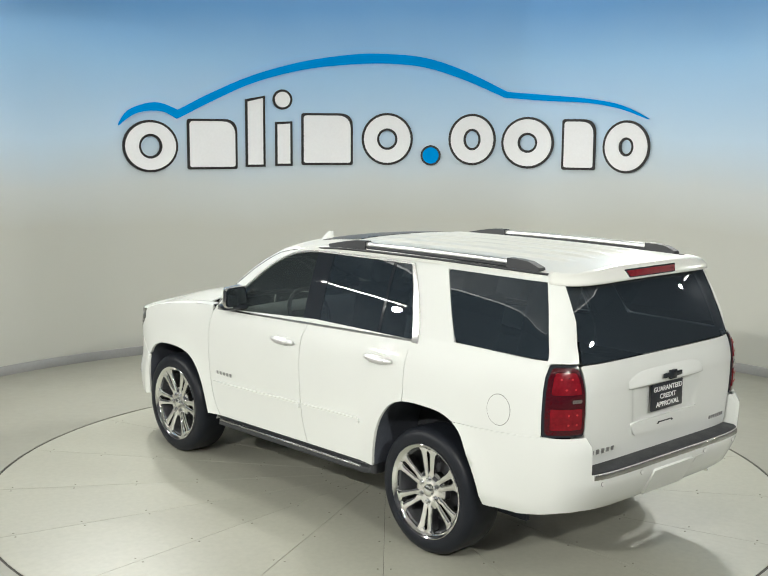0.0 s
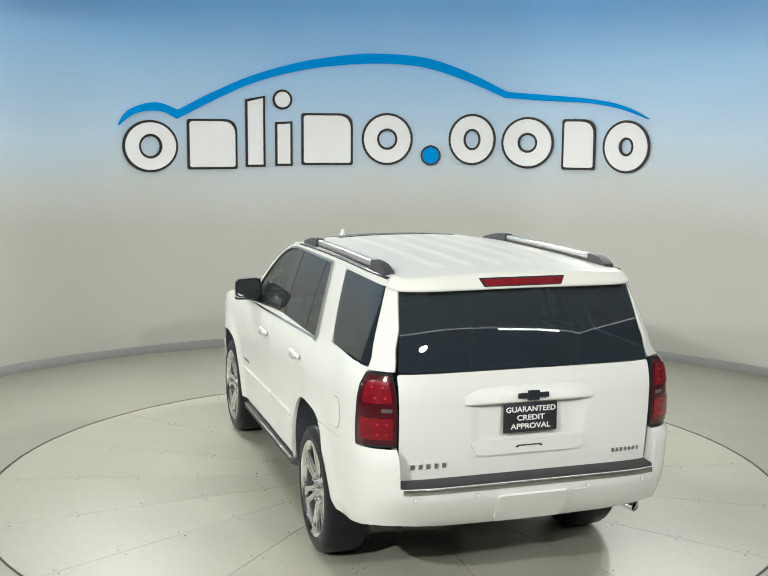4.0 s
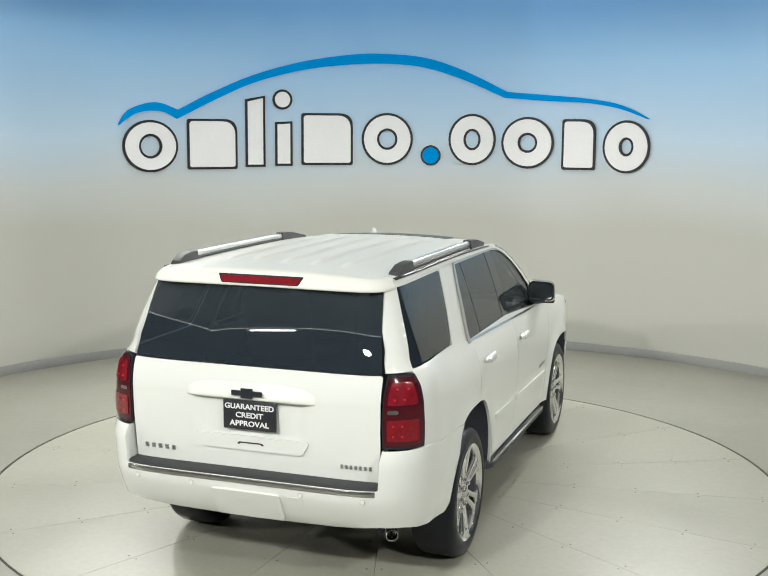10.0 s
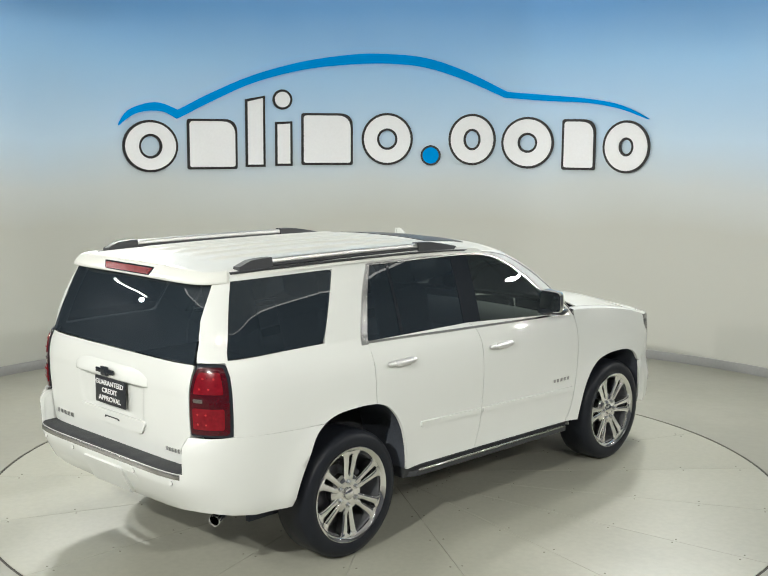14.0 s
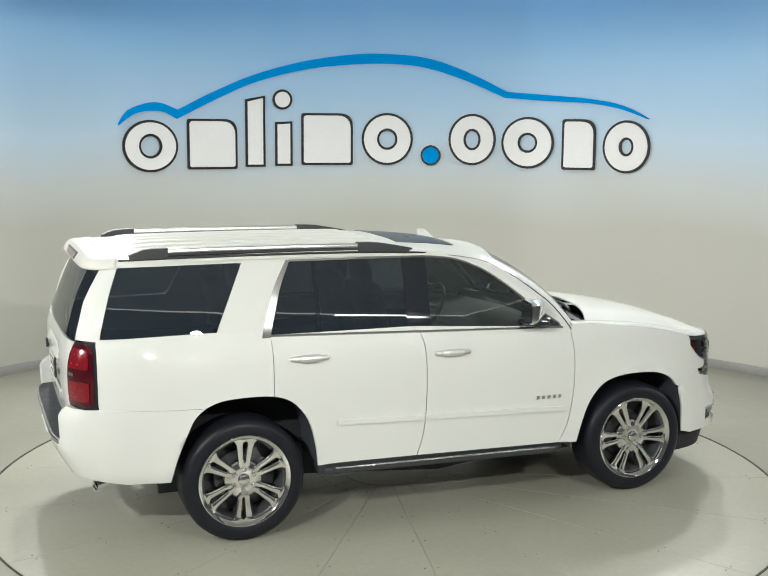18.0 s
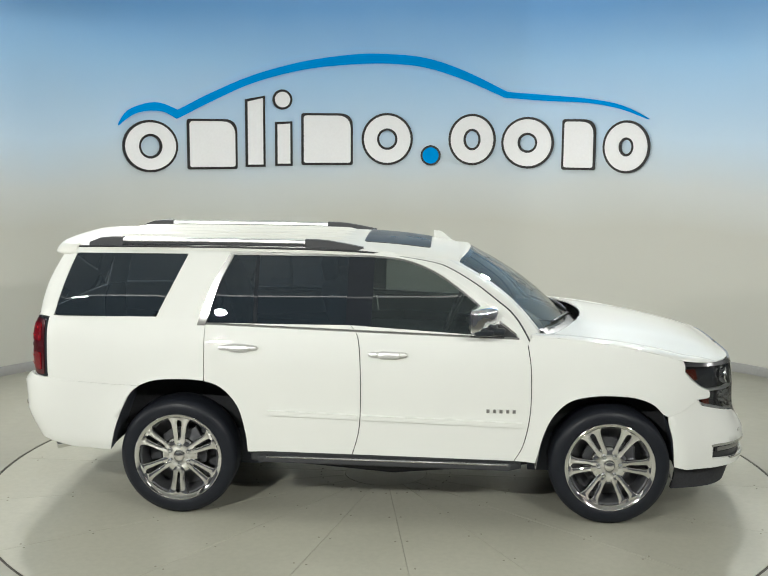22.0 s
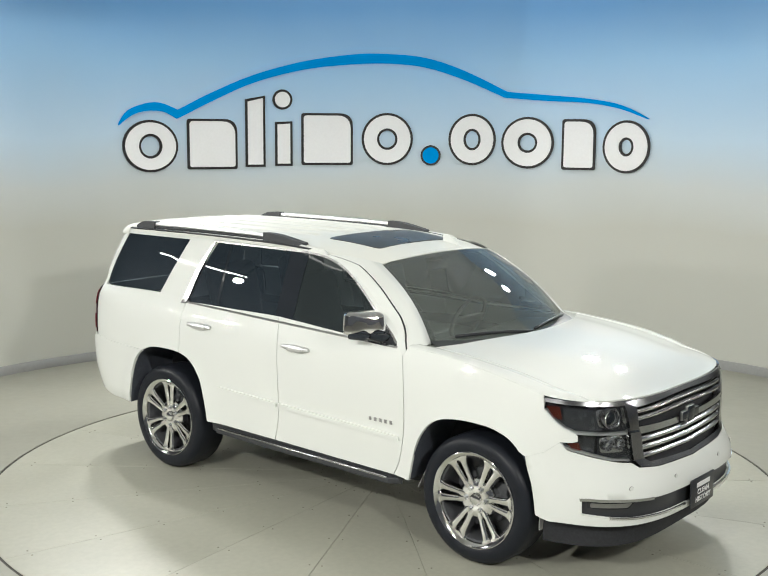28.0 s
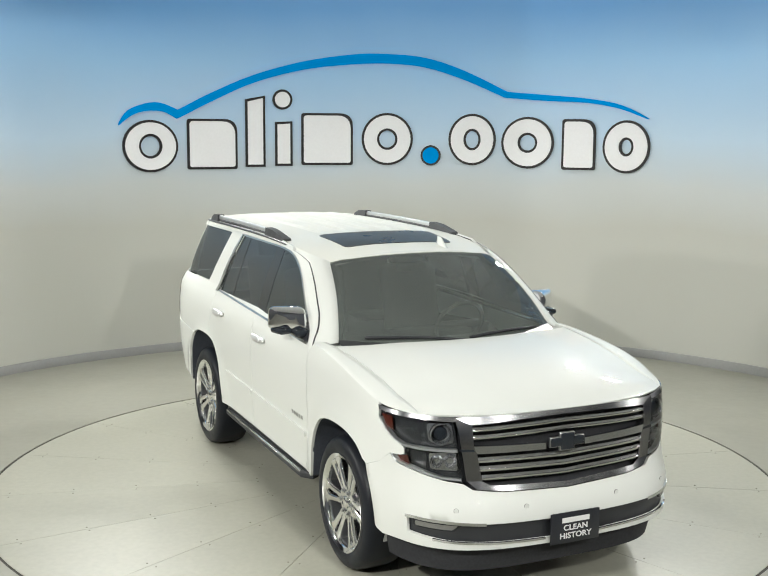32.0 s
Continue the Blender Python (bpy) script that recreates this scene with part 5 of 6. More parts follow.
        lower = [(sA, 0.455), FY(0.7, 0.432), (f0, 0.408), (f0, 0.378), FY(0.55, 0.388), (sA, 0.388)]
        bm = panel_bm([side, upper, lower], lambda u, v: shell(u, v, sg, 0.0015), 0.05, 0.02, (0.7, sg * 0.6, 0))
        halves.append(bm)
    a = halves[0]
    me = bpy.data.meshes.new("tmp")
    halves[1].to_mesh(me)
    a.from_mesh(me)
    bmesh.ops.remove_doubles(a, verts=a.verts, dist=0.002)
    fb = part("front_bumper", a, PAINT, car, "white front bumper with fog lamps")

    def sheet(name, z_lo, z_hi, s_lo, off, material, label="", depth=0.02, parent=fb):
        hs = []
        for sg in (1, -1):
            f0 = s_front(0.0005)
            bm = panel_bm([[(s_lo, z_lo), (f0, z_lo), (f0, z_hi), (s_lo, z_hi)]], lambda u, v: shell(u, v, sg, off), 0.06, depth, (0.7, sg * 0.6, 0))
            hs.append(bm)
        m2 = bpy.data.meshes.new("tmp")
        hs[1].to_mesh(m2)
        hs[0].from_mesh(m2)
        bmesh.ops.remove_doubles(hs[0], verts=hs[0].verts, dist=0.002)
        return part(name, hs[0], material, parent, label)
    sheet("intake_band", 0.40, 0.56, NX(2.14, 0.5)[0], -0.025, BLACK, "black lower intake")
    sheet("intake_back", 0.66, 1.075, FY(0.64, 0.9)[0], -0.06, UNDER, parent=car)
    sheet("chin", 0.23, 0.395, NX(1.93, 0.33)[0], -0.065, UNDER, "dark plastic chin")
    for sg in (1, -1):
        # fog lamp in the band's end with a bright brow
        pl = rounded([NX(2.2, 0.492), FY(0.70, 0.49), FY(0.665, 0.53), NX(2.2, 0.532)], 0.01)
        fog = skin("fog_lamp", [pl], LAMPBOWL, fb, sg, -0.012, 0.04, 0.012, "slim grey fog lamp", out=(0.7, sg * 0.6, 0))
        pl = rounded([NX(2.215, 0.5), FY(0.71, 0.498), FY(0.685, 0.524), NX(2.215, 0.525)], 0.008)
        skin("lens", [pl], STEEL, fog, sg, -0.009, 0.04, 0.003, "bright fog lamp lens", out=(0.7, sg * 0.6, 0))
        pts = [NX(2.16, 0.552), NX(2.2, 0.556), FY(0.75, 0.553), FY(0.6, 0.545), FY(0.54, 0.541)]
        skin("fog_brow", [strip(pts, 0.017)], SATIN, fb, sg, 0.004, 0.04, 0.016, "polished brow over the fog lamp", out=(0.7, sg * 0.6, 0))
        pts = [FY(0.79, 0.444), FY(0.7, 0.437), FY(0.45, 0.427), FY(0.18, 0.418)]
        skin("lower_strip", [strip(pts, 0.011)], SATIN, fb, sg, 0.006, 0.05, 0.012, "satin strip along the lower intake", out=(0.7, sg * 0.6, 0))
        for y in (0.69, 0.30):
            p = shell(FY(y, 0.61)[0], 0.61, sg, 0.0015)
            bm = bmesh.new()
            m = Matrix.Translation(p) @ pose(0, 0, 0, 0, 90, sg * 25 if y > 0.5 else sg * 8)
            cyl(bm, 0.0145, 0.0145, 0.004, m, 16)
            sharpen(bm)
            ring = part("parking_sensor", bm, TRIMGREY, fb, "small round parking sensor")
            bm = bmesh.new()
            cyl(bm, 0.0125, 0.0125, 0.008, m, 16)
            sharpen(bm)
            part("sensor_face", bm, PAINT, ring)
    build_plate(fb, lambda y, z: Vector((2.508, y, z)), 0.0, 0.463, 0.325, 0.178, 1, ["FIRST", "CLEAN", "HISTORY"], hide=("FIRST",), size=0.25, gap=0.255)


def front_fn(off):
    def fn(y, z):
        p = shell(FY(max(0.0005, abs(y)), z)[0], z, 1, off)
        return Vector((p.x, y if abs(y) < 0.3 else math.copysign(p.y, y), z))
    return fn


def build_grille(car):
    """A polished frame round two openings, with slim bars and a plain emblem."""
    top = [(-0.66, 1.104), (-0.35, 1.104), (0.0, 1.103), (0.35, 1.104), (0.66, 1.104), (0.575, 1.062), (0.3, 1.073), (0, 1.078), (-0.3, 1.073), (-0.575, 1.062)]
    bm = panel_bm([top], front_fn(0.004), 0.05, 0.03, (1, 0, 0))
    grille = part("grille", bm, GRILLEFRAME, car, "polished grille with dark gaps")
    low = [(-0.61, 0.757), (-0.56, 0.712), (-0.42, 0.693), (0.0, 0.676), (0.42, 0.693), (0.56, 0.712), (0.61, 0.757), (0.525, 0.752), (0.48, 0.727), (0.0, 0.701), (-0.48, 0.727), (-0.525, 0.752)]
    bm = panel_bm([low], front_fn(0.004), 0.05, 0.03, (1, 0, 0))
    part("lower_bar", bm, GRILLEFRAME, grille, "brushed lower bar")
    for sg in (1, -1):
        mid = [(sg * 0.57, 0.948), (sg * 0.13, 0.928), (sg * 0.13, 0.892), (sg * 0.552, 0.905)]
        bm = panel_bm([mid], front_fn(0.004), 0.05, 0.03, (1, 0, 0))
        part("mid_bar", bm, SATIN, grille, "brushed middle bar")
        side = [(sg * 0.66, 1.104), (sg * 0.61, 0.757), (sg * 0.525, 0.752), (sg * 0.552, 0.905), (sg * 0.57, 0.948), (sg * 0.575, 1.062)]
        bm = panel_bm([side], front_fn(0.004), 0.05, 0.03, (1, 0, 0))
        part("side_frame", bm, GRILLEFRAME, grille, "brushed metal side of the grille")
        groove = [(sg * 0.642, 0.935), (sg * 0.57, 0.93), (sg * 0.565, 0.918), (sg * 0.64, 0.92)]
        bm = panel_bm([groove], front_fn(0.0055), 0.05, 0.002, (1, 0, 0))
        part("frame_groove", bm, GLOSSBLACK, grille)

    def bar_row(z0, ymax, sag, tall):
        bm = bmesh.new()
        path = [front_fn(-0.012)(ymax * (-1 + i / 12), z0 + sag * (1 - abs(-1 + i / 12)) ** 1.3) for i in range(25)]
        sweep(bm, path, rounded([(-0.02, -tall), (0.010, -tall * 0.8), (0.014, tall * 0.1), (0.002, tall), (-0.02, tall)], 0.003, 2))
        sharpen(bm, 50)
        part("grille_bar", bm, GRILLEMETAL, grille, "slim polished bar")
    for z0, ym in ((1.035, 0.58), (0.993, 0.575)):
        bar_row(z0, ym, 0.006, 0.0135)
    for z0, ym in ((0.866, 0.55), (0.816, 0.54), (0.766, 0.525)):
        bar_row(z0, ym, -0.016, 0.0175)
    # plain dark emblem with a bright rim
    c = front_fn(0.01)(0, 0.925)
    for grow, dx, material, nm in ((0.005, 0.0, STEEL, "emblem_rim"), (0.0, 0.005, GLOSSBLACK, "emblem")):
        bm = bmesh.new()
        box(bm, (c.x + 0.003 + dx, 0, 0.928), (0.02, 0.22 + grow * 2, 0.05 + grow * 2), 0.006)
        box(bm, (c.x + 0.004 + dx, 0, 0.928), (0.021, 0.09 + grow * 2, 0.096 + grow * 2), 0.006)
        part(nm, bm, material, grille, "plain dark emblem" if nm == "emblem" else "")


def build_headlamps(car):
    for sg in (1, -1):
        poly = [NX(1.935, 1.114), NX(1.951, 1.055), NX(2.011, 0.995), NX(2.061, 0.955), NX(2.116, 0.932), NX(2.137, 0.914), NX(2.137, 0.886), NX(2.112, 0.876), NX(2.045, 0.873), NX(2.052, 0.855), NX(2.088, 0.827), FY(0.72, 0.76), FY(0.622, 0.748), FY(0.668, 1.06), FY(0.668, 1.088), FY(0.8, 1.10), NX(2.05, 1.108)]
        base = [(u, v) for u, v in poly]
        bowl = [(u, min(v, 1.085)) for u, v in poly]
        house = skin("headlamp", [bowl], LAMPBOWL, car, sg, -0.055, 0.06, 0.0, "dark headlamp with two clear lenses", out=(0.7, sg * 0.6, 0))
        skin("headlamp_lens", [base], CLEAR, house, sg, 0.0, 0.05, 0.05, "clear lamp cover", out=(0.7, sg * 0.6, 0))
        # bright brow along the top
        pts = [NX(1.94, 1.127), NX(2.05, 1.119), FY(0.8, 1.113), FY(0.655, 1.107)]
        skin("lamp_brow", [strip(pts, 0.024)], GRILLEFRAME, house, sg, 0.006, 0.05, 0.01, out=(0.7, sg * 0.6, 0))
        # bright surround of the projector, and a low bright box in the lower cell
        q = [FY(0.668, 0.95), FY(0.80, 0.955), FY(0.81, 1.058), FY(0.678, 1.064)]
        skin("reflector", [rounded(q, 0.03)], LAMPSILVER, house, sg, -0.05, 0.05, 0.008, "bright lamp reflector", out=(0.7, sg * 0.6, 0))
        q = [FY(0.648, 0.80), FY(0.79, 0.806), FY(0.80, 0.895), FY(0.66, 0.905)]
        skin("reflector", [rounded(q, 0.02)], LAMPSILVER, house, sg, -0.042, 0.05, 0.012, "bright lamp reflector", out=(0.7, sg * 0.6, 0))
        for y, z, r in ((0.69, 0.858, 0.034), (0.758, 0.853, 0.03)):
            p = shell(FY(y, z)[0], z, sg, -0.02)
            m = Matrix.Translation(p) @ pose(0, 0, 0, 0, 90, sg * 14)
            bm = bmesh.new()
            lathe(bm, [(0.0, -0.03), (r * 0.35, -0.028), (r * 0.75, -0.014), (r, 0.008), (r * 1.06, 0.008), (r * 1.06, -0.03)], m, 14, closed=False)
            bmesh.ops.recalc_face_normals(bm, faces=bm.faces)
            sharpen(bm, 20)
            part("reflector_cup", bm, LAMPSILVER, house, "bright faceted cup")
        pts = [NX(1.956, 1.06), NX(2.018, 0.998), NX(2.068, 0.96), NX(2.125, 0.938), FY(0.8, 0.932), FY(0.655, 0.928)]
        skin("lamp_divider", [strip(pts, 0.014)], HANDLE, house, sg, -0.004, 0.05, 0.03, out=(0.7, sg * 0.6, 0))
        pts = [NX(2.055, 0.872), NX(2.062, 0.855), NX(2.10, 0.838), FY(0.73, 0.776), FY(0.635, 0.766)]
        skin("lamp_sill", [strip(pts, 0.012)], HANDLE, house, sg, -0.004, 0.05, 0.03, out=(0.7, sg * 0.6, 0))
        # projector in a bright bowl, and a small lens in the lower cell
        for y, z, r in ((0.735, 1.008, 0.062),):
            p = shell(FY(y, z)[0], z, sg, -0.022)
            m = Matrix.Translation(p) @ pose(0, 0, 0, 0, 90, sg * 14)
            bm = bmesh.new()
            lathe(bm, [(r * 0.6, -0.034), (r * 0.72, -0.026), (r * 0.84, -0.008), (r * 0.9, 0.006), (r * 0.94, 0.008), (r * 0.97, 0.004), (r * 0.97, -0.03)], m, 32, closed=False)
            bmesh.ops.recalc_face_normals(bm, faces=bm.faces)
            sharpen(bm, 50)
            part("projector_bowl", bm, LAMPSILVER, house, "bright projector bowl")
            bm = bmesh.new()
            bmesh.ops.create_uvsphere(bm, u_segments=20, v_segments=12, radius=r * 0.64, matrix=m @ pose(0, 0, -0.02) @ Matrix.Diagonal((1, 1, 0.6, 1)))
            part("projector", bm, GLOSSBLACK, house, "dark glass projector")
        pl = [NX(1.955, 1.075), NX(2.03, 1.075), NX(2.05, 1.0), NX(2.0, 1.01)]
        skin("amber_marker", [pl], AMBER, house, sg, -0.02, 0.1, 0.006, "amber side marker", out=(0.7, sg * 0.6, 0))
        pl = [NX(2.075, 0.868), NX(2.14, 0.87), NX(2.15, 0.825), NX(2.10, 0.838)]
        skin("amber_marker", [pl], AMBER, house, sg, -0.02, 0.1, 0.006, "amber side marker", out=(0.7, sg * 0.6, 0))


# ---------------------------------------------------------------- wheels, steps, mirrors, cabin
def build_wheels(car):
    prof = [(0.292, -0.125), (0.302, -0.135), (0.335, -0.142), (0.37, -0.135), (0.395, -0.118), (0.405, -0.09), (0.407, 0.0), (0.405, 0.09), (0.395, 0.118), (0.37, 0.135), (0.335, 0.142), (0.304, 0.135), (0.292, 0.125)]
    first = {}
    for wx in (1.473, -1.473):
        for sg in (1, -1):
            # local +z of the wheel looks outwards
            m = Matrix.Translation((wx, sg * 0.845, 0.405)) @ pose(0, 0, 0, -90 * sg, 0, 0)
            m = m @ pose(0, 0, 0, 0, 0, 0 if wx > 0 else 28)
            if not first:
                build_wheel_meshes(first, prof)
            w = new("wheel", first["wheel"])
            w.parent = car
            w.matrix_basis = m
            w["label"] = "polished split-spoke wheel with a low black tyre"
            for nm in ("tyre", "rim_lip", "hub_cap"):
                o = new(nm, first[nm])
                o.parent = w
            for i in range(6):
                for nm, extra in (("spoke", 0), ("lug_nut", 0)):
                    o = new(nm, first[nm])
                    o.parent = w
                    o.matrix_basis = pose(0, 0, 0, 0, 0, 60 * i + extra)


def build_wheel_meshes(first, prof):
    I = Matrix.Identity(4)

    def keep(nm, bm, material, smooth=True):
        ob = finish(nm, bm, material, None, "", smooth)
        first[nm] = ob.data
        bpy.data.objects.remove(ob)
    bm = bmesh.new()
    lathe(bm, prof, I, 64, closed=False)
    bmesh.ops.recalc_face_normals(bm, faces=bm.faces)
    keep("tyre", bm, RUBBER)
    # barrel and brake disc
    bm = bmesh.new()
    lathe(bm, [(0.285, 0.12), (0.262, 0.10), (0.255, 0.02), (0.25, -0.12), (0.27, -0.125)], I, 48, closed=False)
    lathe(bm, [(0.0, 0.005), (0.175, 0.005), (0.178, -0.02), (0.0, -0.02)], I, 40, closed=False)
    lathe(bm, [(0.0, -0.06), (0.25, -0.06), (0.25, -0.07), (0.0, -0.07)], I, 32, closed=False)
    box(bm, (0.13, 0.06, 0.0), (0.1, 0.12, 0.06), 0.012)
    bmesh.ops.recalc_face_normals(bm, faces=bm.faces)
    sharpen(bm)
    keep("wheel", bm, BARREL)
    bm = bmesh.new()
    lathe(bm, [(0.269, 0.05), (0.270, 0.112), (0.274, 0.122), (0.281, 0.129), (0.290, 0.135), (0.299, 0.140), (0.303, 0.138), (0.302, 0.128), (0.288, 0.10)], I, 64, closed=True)
    bmesh.ops.recalc_face_normals(bm, faces=bm.faces)
    sharpen(bm, 50)
    keep("rim_lip", bm, WHEELCHROME)
    # one pair of spokes with a slot between them, joined at hub and rim
    slot = smooth_interp([(0.05, 0.0), (0.112, 0.0), (0.122, 0.004), (0.15, 0.0075), (0.19, 0.0105), (0.236, 0.0135), (0.25, 0.011), (0.258, 0.0), (0.28, 0.0)])
    edge = smooth_interp([(0.05, 0.028), (0.10, 0.041), (0.13, 0.043), (0.17, 0.049), (0.215, 0.056), (0.243, 0.065), (0.259, 0.079), (0.274, 0.104)])
    crown = smooth_interp([(0.05, 0.100), (0.10, 0.106), (0.15, 0.112), (0.20, 0.118), (0.274, 0.1245)])
    rs = [0.05, 0.08, 0.10, 0.111, 0.116, 0.124, 0.135, 0.15, 0.17, 0.19, 0.21, 0.228, 0.240, 0.249, 0.254, 0.260, 0.267, 0.274]
    bm = bmesh.new()
    for s in (1, -1):
        rows = []
        for r in rs:
            a, b, top = max(0.0, slot(r)), edge(r), crown(r)
            inset = 0.0 if a < 0.001 else min(0.006, a)
            row = [(a, top - 0.05 if a > 0.001 else top - 0.002), (a, top - 0.012 if inset else top - 0.0015), (a + inset * 0.4, top - 0.004 if inset else top - 0.001), (a + inset + 0.002, top), (b - 0.010, top), (b - 0.004, top - 0.003), (b - 0.001, top - 0.010), (b, top - 0.024), (b, top - 0.06)]
            rows.append([Vector((r, s * y, z)) for y, z in row])
        loft(bm, rows)
    bmesh.ops.remove_doubles(bm, verts=bm.verts, dist=1e-5)
    bmesh.ops.recalc_face_normals(bm, faces=bm.faces)
    sharpen(bm, 40)
    keep("spoke", bm, WHEELCHROME)
    bm = bmesh.new()
    lathe(bm, [(0.0, 0.122), (0.026, 0.120), (0.034, 0.115), (0.037, 0.108), (0.040, 0.101), (0.062, 0.1045), (0.10, 0.103), (0.112, 0.096), (0.128, 0.088), (0.133, 0.07), (0.133, 0.03)], I, 48, closed=False)
    bmesh.ops.recalc_face_normals(bm, faces=bm.faces)
    sharpen(bm, 50)
    keep("hub_cap", bm, WHEELCHROME)
    bm = bmesh.new()
    lathe(bm, [(0.0, 0.122), (0.009, 0.121), (0.012, 0.116), (0.0125, 0.1075), (0.0165, 0.1075), (0.019, 0.108), (0.019, 0.09)], pose(0.073, 0, 0), 12, closed=False)
    bmesh.ops.recalc_face_normals(bm, faces=bm.faces)
    keep("lug_nut", bm, SATIN, smooth=False)


def build_arches(car):
    for wx, line in ((1.45, ARCH_F), (-1.463, ARCH_R)):
        for sg in (1, -1):
            bm = bmesh.new()
            rows = []
            for x, z in line:
                px, pz = wx + (x - wx) * 1.03, 0.4 + (z - 0.4) * 1.03
                edge = shell(x if x < X_F0 else NX(x, z)[0], z, 1, -0.012)
                rows.append([Vector((px, sg * 0.52, pz)), Vector((px, sg * 0.8, pz)), Vector((x, sg * edge.y, z))])
            loft(bm, rows)
            bmesh.ops.recalc_face_normals(bm, faces=bm.faces)
            part("wheel_liner", bm, LINER, car)
            bm = bmesh.new()
            box(bm, (wx, sg * 0.56, 0.6), (1.0, 0.03, 0.7))
            part("inner_wall", bm, LINER, car, smooth=False)
    # pale plates inside the lower ends of the front arches: liner edges painted as lit
    for sg in (1, -1):
        for x0, x1, z0, z1 in ((1.90, 1.84, 0.30, 0.52), (0.985, 1.03, 0.36, 0.56)):
            bm = bmesh.new()
            rows = [[Vector((x0 + (x1 - x0) * t, sg * (0.70 + 0.005 * t), z0 + (z1 - z0) * t)), Vector((x0 + (x1 - x0) * t, sg * (0.90 - 0.10 * t), z0 + (z1 - z0) * t))] for t in (0, 0.33, 0.66, 1)]
            loft(bm, rows)
            r = bmesh.ops.extrude_face_region(bm, geom=bm.faces[:])
            bmesh.ops.translate(bm, vec=(0.008 if x0 > 1.4 else -0.008, 0, 0), verts=[g for g in r["geom"] if isinstance(g, bmesh.types.BMVert)])
            bmesh.ops.recalc_face_normals(bm, faces=bm.faces)
            sharpen(bm)
            part("liner_edge", bm, TRIMGREY, car, "grey liner edge in the wheel arch, painted as lit")
    # axle beams
    bm = bmesh.new()
    cyl(bm, 0.06, 0.06, 1.5, pose(-1.473, 0, 0.38, 90), 16)
    cyl(bm, 0.13, 0.13, 0.3, pose(-1.473, 0, 0.38, 90), 20)
    part("rear_axle", bm, UNDER, car)
    for sg in (1, -1):
        bm = bmesh.new()
        path = [(-0.93, sg * 0.91, 0.40), (-0.88, sg * 0.955, 0.405), (0.0, sg * 0.962, 0.395), (0.80, sg * 0.962, 0.385), (0.86, sg * 0.91, 0.385)]
        sweep(bm, path, rounded([(0.08 * sg, -0.02), (-0.03 * sg, -0.02), (-0.03 * sg, 0.022), (0.08 * sg, 0.022)], 0.01, 3))
        sharpen(bm)
        st = part("side_step", bm, PLASTIC, car, "dark running board with a bright strip")
        bm = bmesh.new()
        sweep(bm, [(-0.86, sg * 0.979, 0.426), (0.0, sg * 0.986, 0.417), (0.79, sg * 0.986, 0.407)], [(-0.010, -0.005), (0.010, -0.005), (0.010, 0.005), (-0.010, 0.005)])
        part("step_strip", bm, SATIN, st, "polished strip")
        bm = bmesh.new()
        box(bm, (-0.05, sg * 0.90, 0.43), (1.85, 0.1, 0.1), 0.02)
        part("sill", bm, BLACK, car)


def build_mirrors(car):
    for sg in (1, -1):
        bm = bmesh.new()
        c = Vector((0.535, sg * 1.0, 1.398))
        rows = []
        for dx, k in ((0.0, 1.0), (0.045, 1.01), (0.085, 0.97), (0.11, 0.87), (0.124, 0.66), (0.13, 0.25)):
            pts = rounded([(-0.115 * k, -0.085 * k), (0.115 * k, -0.07 * k), (0.105 * k, 0.08 * k), (-0.095 * k, 0.085 * k)], 0.034 * k, 5)
            rows.append([Vector((c.x + dx - (0.15 + 5.0 * dx) * y, c.y + sg * y, c.z + z)) for y, z in pts])
        rows = [r + [r[0]] for r in rows]
        loft(bm, rows)
        bmesh.ops.remove_doubles(bm, verts=bm.verts, dist=1e-5)
        es = [e for e in bm.edges if len(e.link_faces) == 1]
        bmesh.ops.holes_fill(bm, edges=es, sides=0)
        bmesh.ops.recalc_face_normals(bm, faces=bm.faces)
        mir = part("mirror", bm, CHROME, car, "door mirror with a polished shell")
        bm = bmesh.new()
        box(bm, (c.x + 0.115, sg * 0.945, 1.318), (0.21, 0.11, 0.05), 0.02)
        part("mirror_arm", bm, GLOSSBLACK, mir)
        bm = bmesh.new()
        box(bm, (c.x + 0.055, c.y - sg * 0.004, c.z - 0.074), (0.135, 0.205, 0.04), 0.018, pose(0, 0, 0, 0, 0, -sg * 14))
        part("mirror_skirt", bm, GLOSSBLACK, mir, "black lower edge of the mirror")
        pts = rounded([(-0.11, -0.08), (0.11, -0.065), (0.10, 0.075), (-0.09, 0.08)], 0.04, 5)
        bm = panel_bm([pts], lambda y, z: Vector((c.x - 0.006 - 0.15 * y, c.y + sg * y, c.z + z)), 0.1, 0.03, (-1, 0, 0))
        part("mirror_frame", bm, GLOSSBLACK, mir)
        pts = rounded([(-0.098, -0.068), (0.098, -0.054), (0.088, 0.064), (-0.08, 0.068)], 0.035, 5)
        bm = panel_bm([pts], lambda y, z: Vector((c.x - 0.0095 - 0.15 * y, c.y + sg * y, c.z + z)), 0.1, 0.003, (-1, 0, 0))
        part("mirror_glass", bm, CHROME, mir)
        # side badges: plain bars
        bars(car, lambda u, v, sg=sg: shell(u, v, sg, 0.003), 0.625, 0.845, 0.778, 0.025, 5)


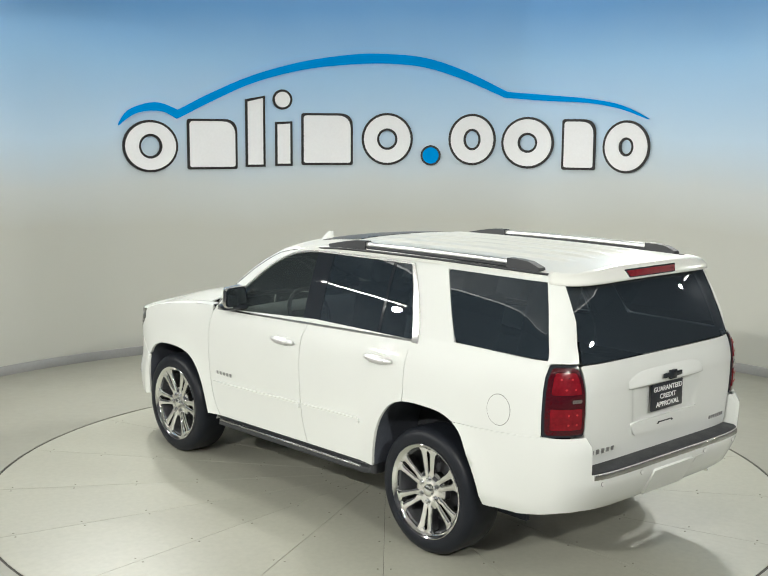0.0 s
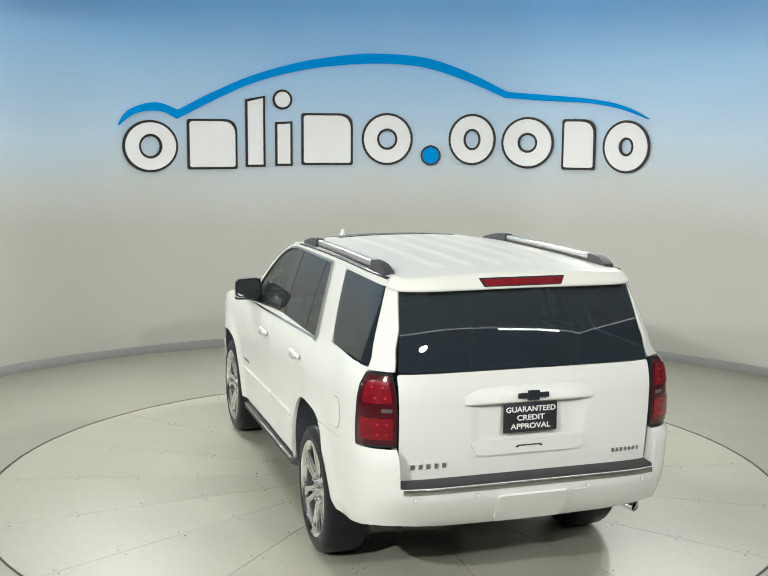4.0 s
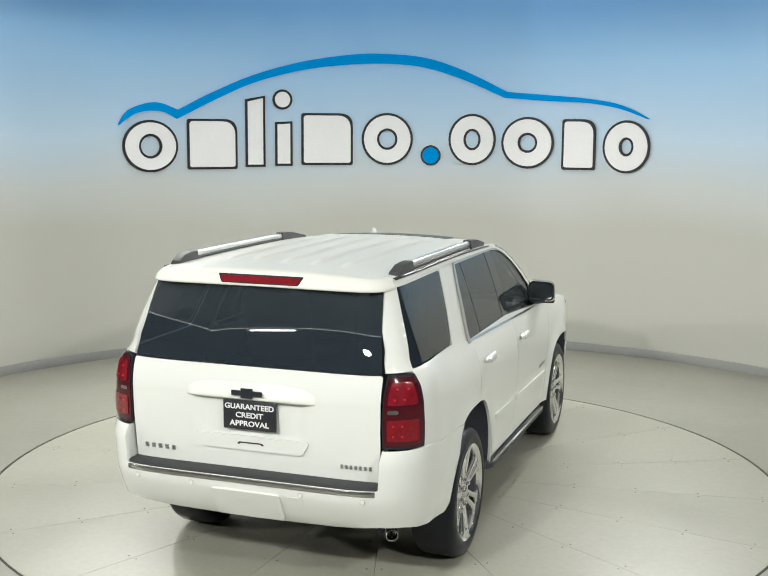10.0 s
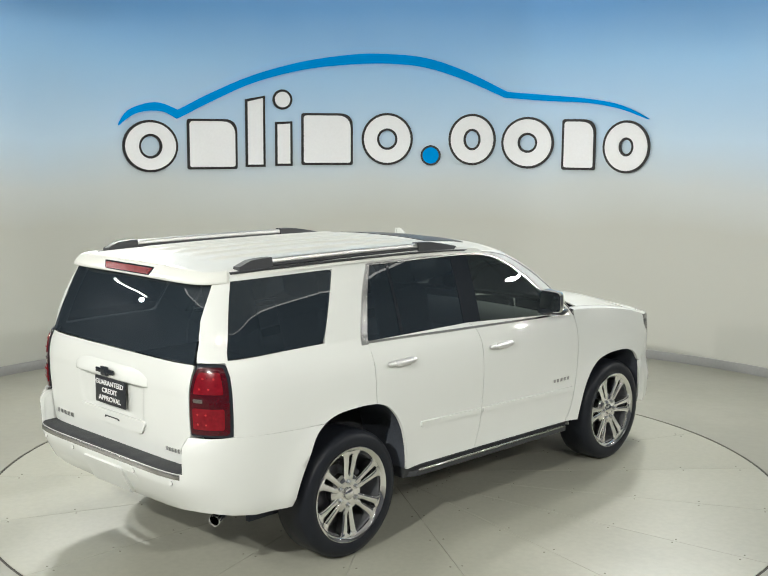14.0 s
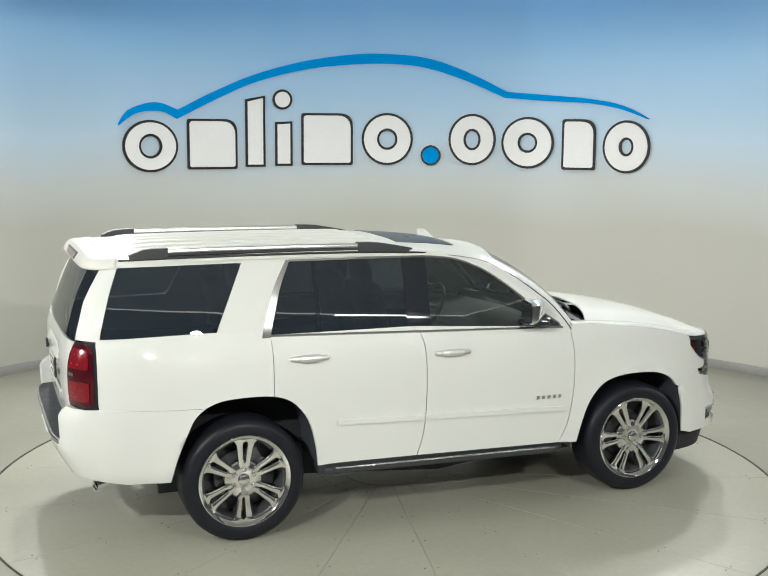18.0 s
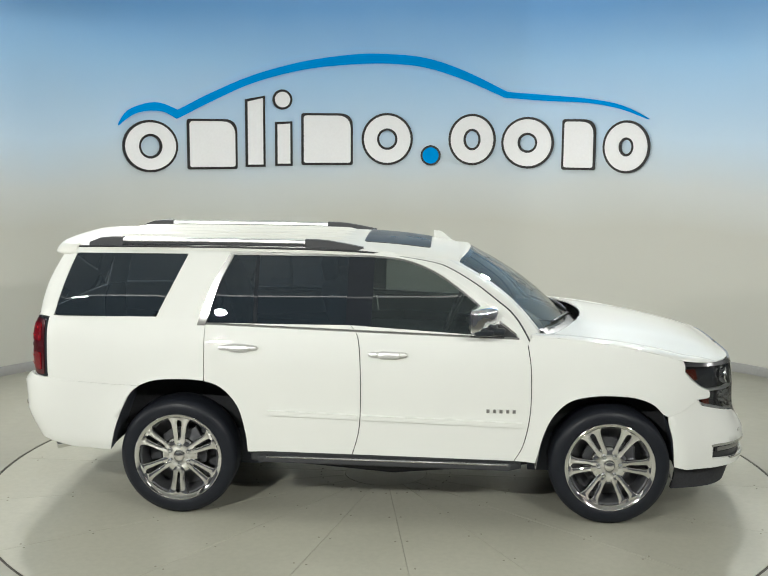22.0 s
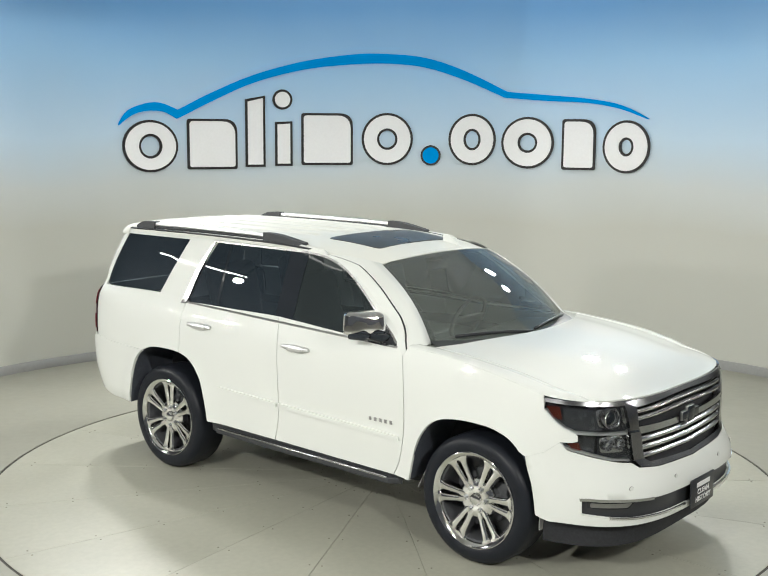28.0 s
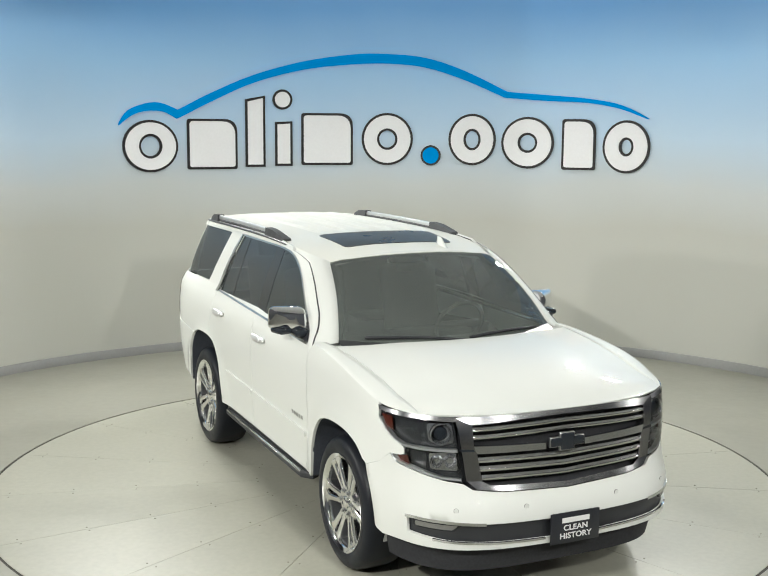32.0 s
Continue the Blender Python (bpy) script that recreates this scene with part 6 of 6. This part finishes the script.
def build_cabin(car):
    # floor, dashboard, seats, wheel
    bm = bmesh.new()
    box(bm, (-0.7, 0, 1.03), (3.3, 1.7, 0.1), 0.03)
    part("cabin_floor", bm, SEAT, car)
    bm = bmesh.new()
    rows = []
    for k in [-1 + i / 8 for i in range(17)]:
        y = 0.8 * k
        rows.append([Vector((x + 0.1 * (1 - k * k), y, z)) for x, z in ((0.98, 1.2), (0.86, 1.245), (0.62, 1.22), (0.5, 1.12), (0.52, 0.9))])
    loft(bm, rows)
    bmesh.ops.recalc_face_normals(bm, faces=bm.faces)
    part("dashboard", bm, TRIMGREY, car, "grey dashboard")
    for x, y in ((-0.1, 0.4), (-0.1, -0.4), (-1.0, 0.4), (-1.0, -0.4)):
        bm = bmesh.new()
        box(bm, (x, y, 1.02), (0.52, 0.5, 0.16), 0.05)
        seat = part("seat", bm, SEAT, car, "dark leather seat")
        bm = bmesh.new()
        box(bm, (x - 0.3, y, 1.3), (0.14, 0.48, 0.6), 0.06, pose(0, 0, 0, 0, -14, 0))
        part("backrest", bm, SEAT, seat)
        bm = bmesh.new()
        box(bm, (x - 0.38, y, 1.66), (0.1, 0.27, 0.17), 0.04, pose(0, 0, 0, 0, -12, 0))
        part("headrest", bm, SEAT, seat)
    bm = bmesh.new()
    m = pose(0.42, 0.4, 1.24, 0, -65, 0)
    prof = [(0.185 + 0.016 * math.cos(2 * math.pi * i / 10), 0.016 * math.sin(2 * math.pi * i / 10)) for i in range(10)]
    lathe(bm, prof, m, 36)
    box(bm, m @ Vector((0, 0, 0)), (0.05, 0.34, 0.03), 0.01, pose(0, 0, 0, 0, -65, 0))
    bmesh.ops.recalc_face_normals(bm, faces=bm.faces)
    part("steering_wheel", bm, SEAT, car, "dark steering wheel")
    bm = bmesh.new()
    box(bm, (0.42, 0, 1.68), (0.03, 0.25, 0.07), 0.015)
    part("inner_mirror", bm, BLACK, car)
    bm = bmesh.new()
    rows = [[Vector((x, y, roof_z(x, y) - 0.05)) for y in (-0.6, -0.3, 0, 0.3, 0.6)] for x in (-2.35, -1.5, -0.7, 0.0, 0.38)]
    loft(bm, rows)
    bmesh.ops.recalc_face_normals(bm, faces=bm.faces)
    part("headliner", bm, TRIMGREY, car)


def build_car():
    car = empty("car")
    tagged(car, "large white estate car with polished wheels on the turntable", "car")
    build_body(car)
    build_roof(car)
    build_front_glass(car)
    build_hood(car)
    build_rear(car)
    build_bumpers(car)
    build_grille(car)
    build_headlamps(car)
    build_wheels(car)
    build_arches(car)
    build_mirrors(car)
    build_cabin(car)
    return car


# ---------------------------------------------------------------- what turns
def motions():
    rows_t, rows_c = [], []
    for t in range(33):
        turn = pose(0, 0, 0, 0, 0, SPIN0 + SPIN * t)
        rows_t.append((float(t), turn))
        rows_c.append((float(t), turn @ pose(CAR_OFF[0], CAR_OFF[1], 0.0, 0, 0, CAR_YAW)))
    walk(turntable, rows_t)
    walk(car, rows_c)


build_booth()
build_lamps()
build_tubes()
build_overlay_sign()
turntable = build_turntable()
car = build_car()
motions()
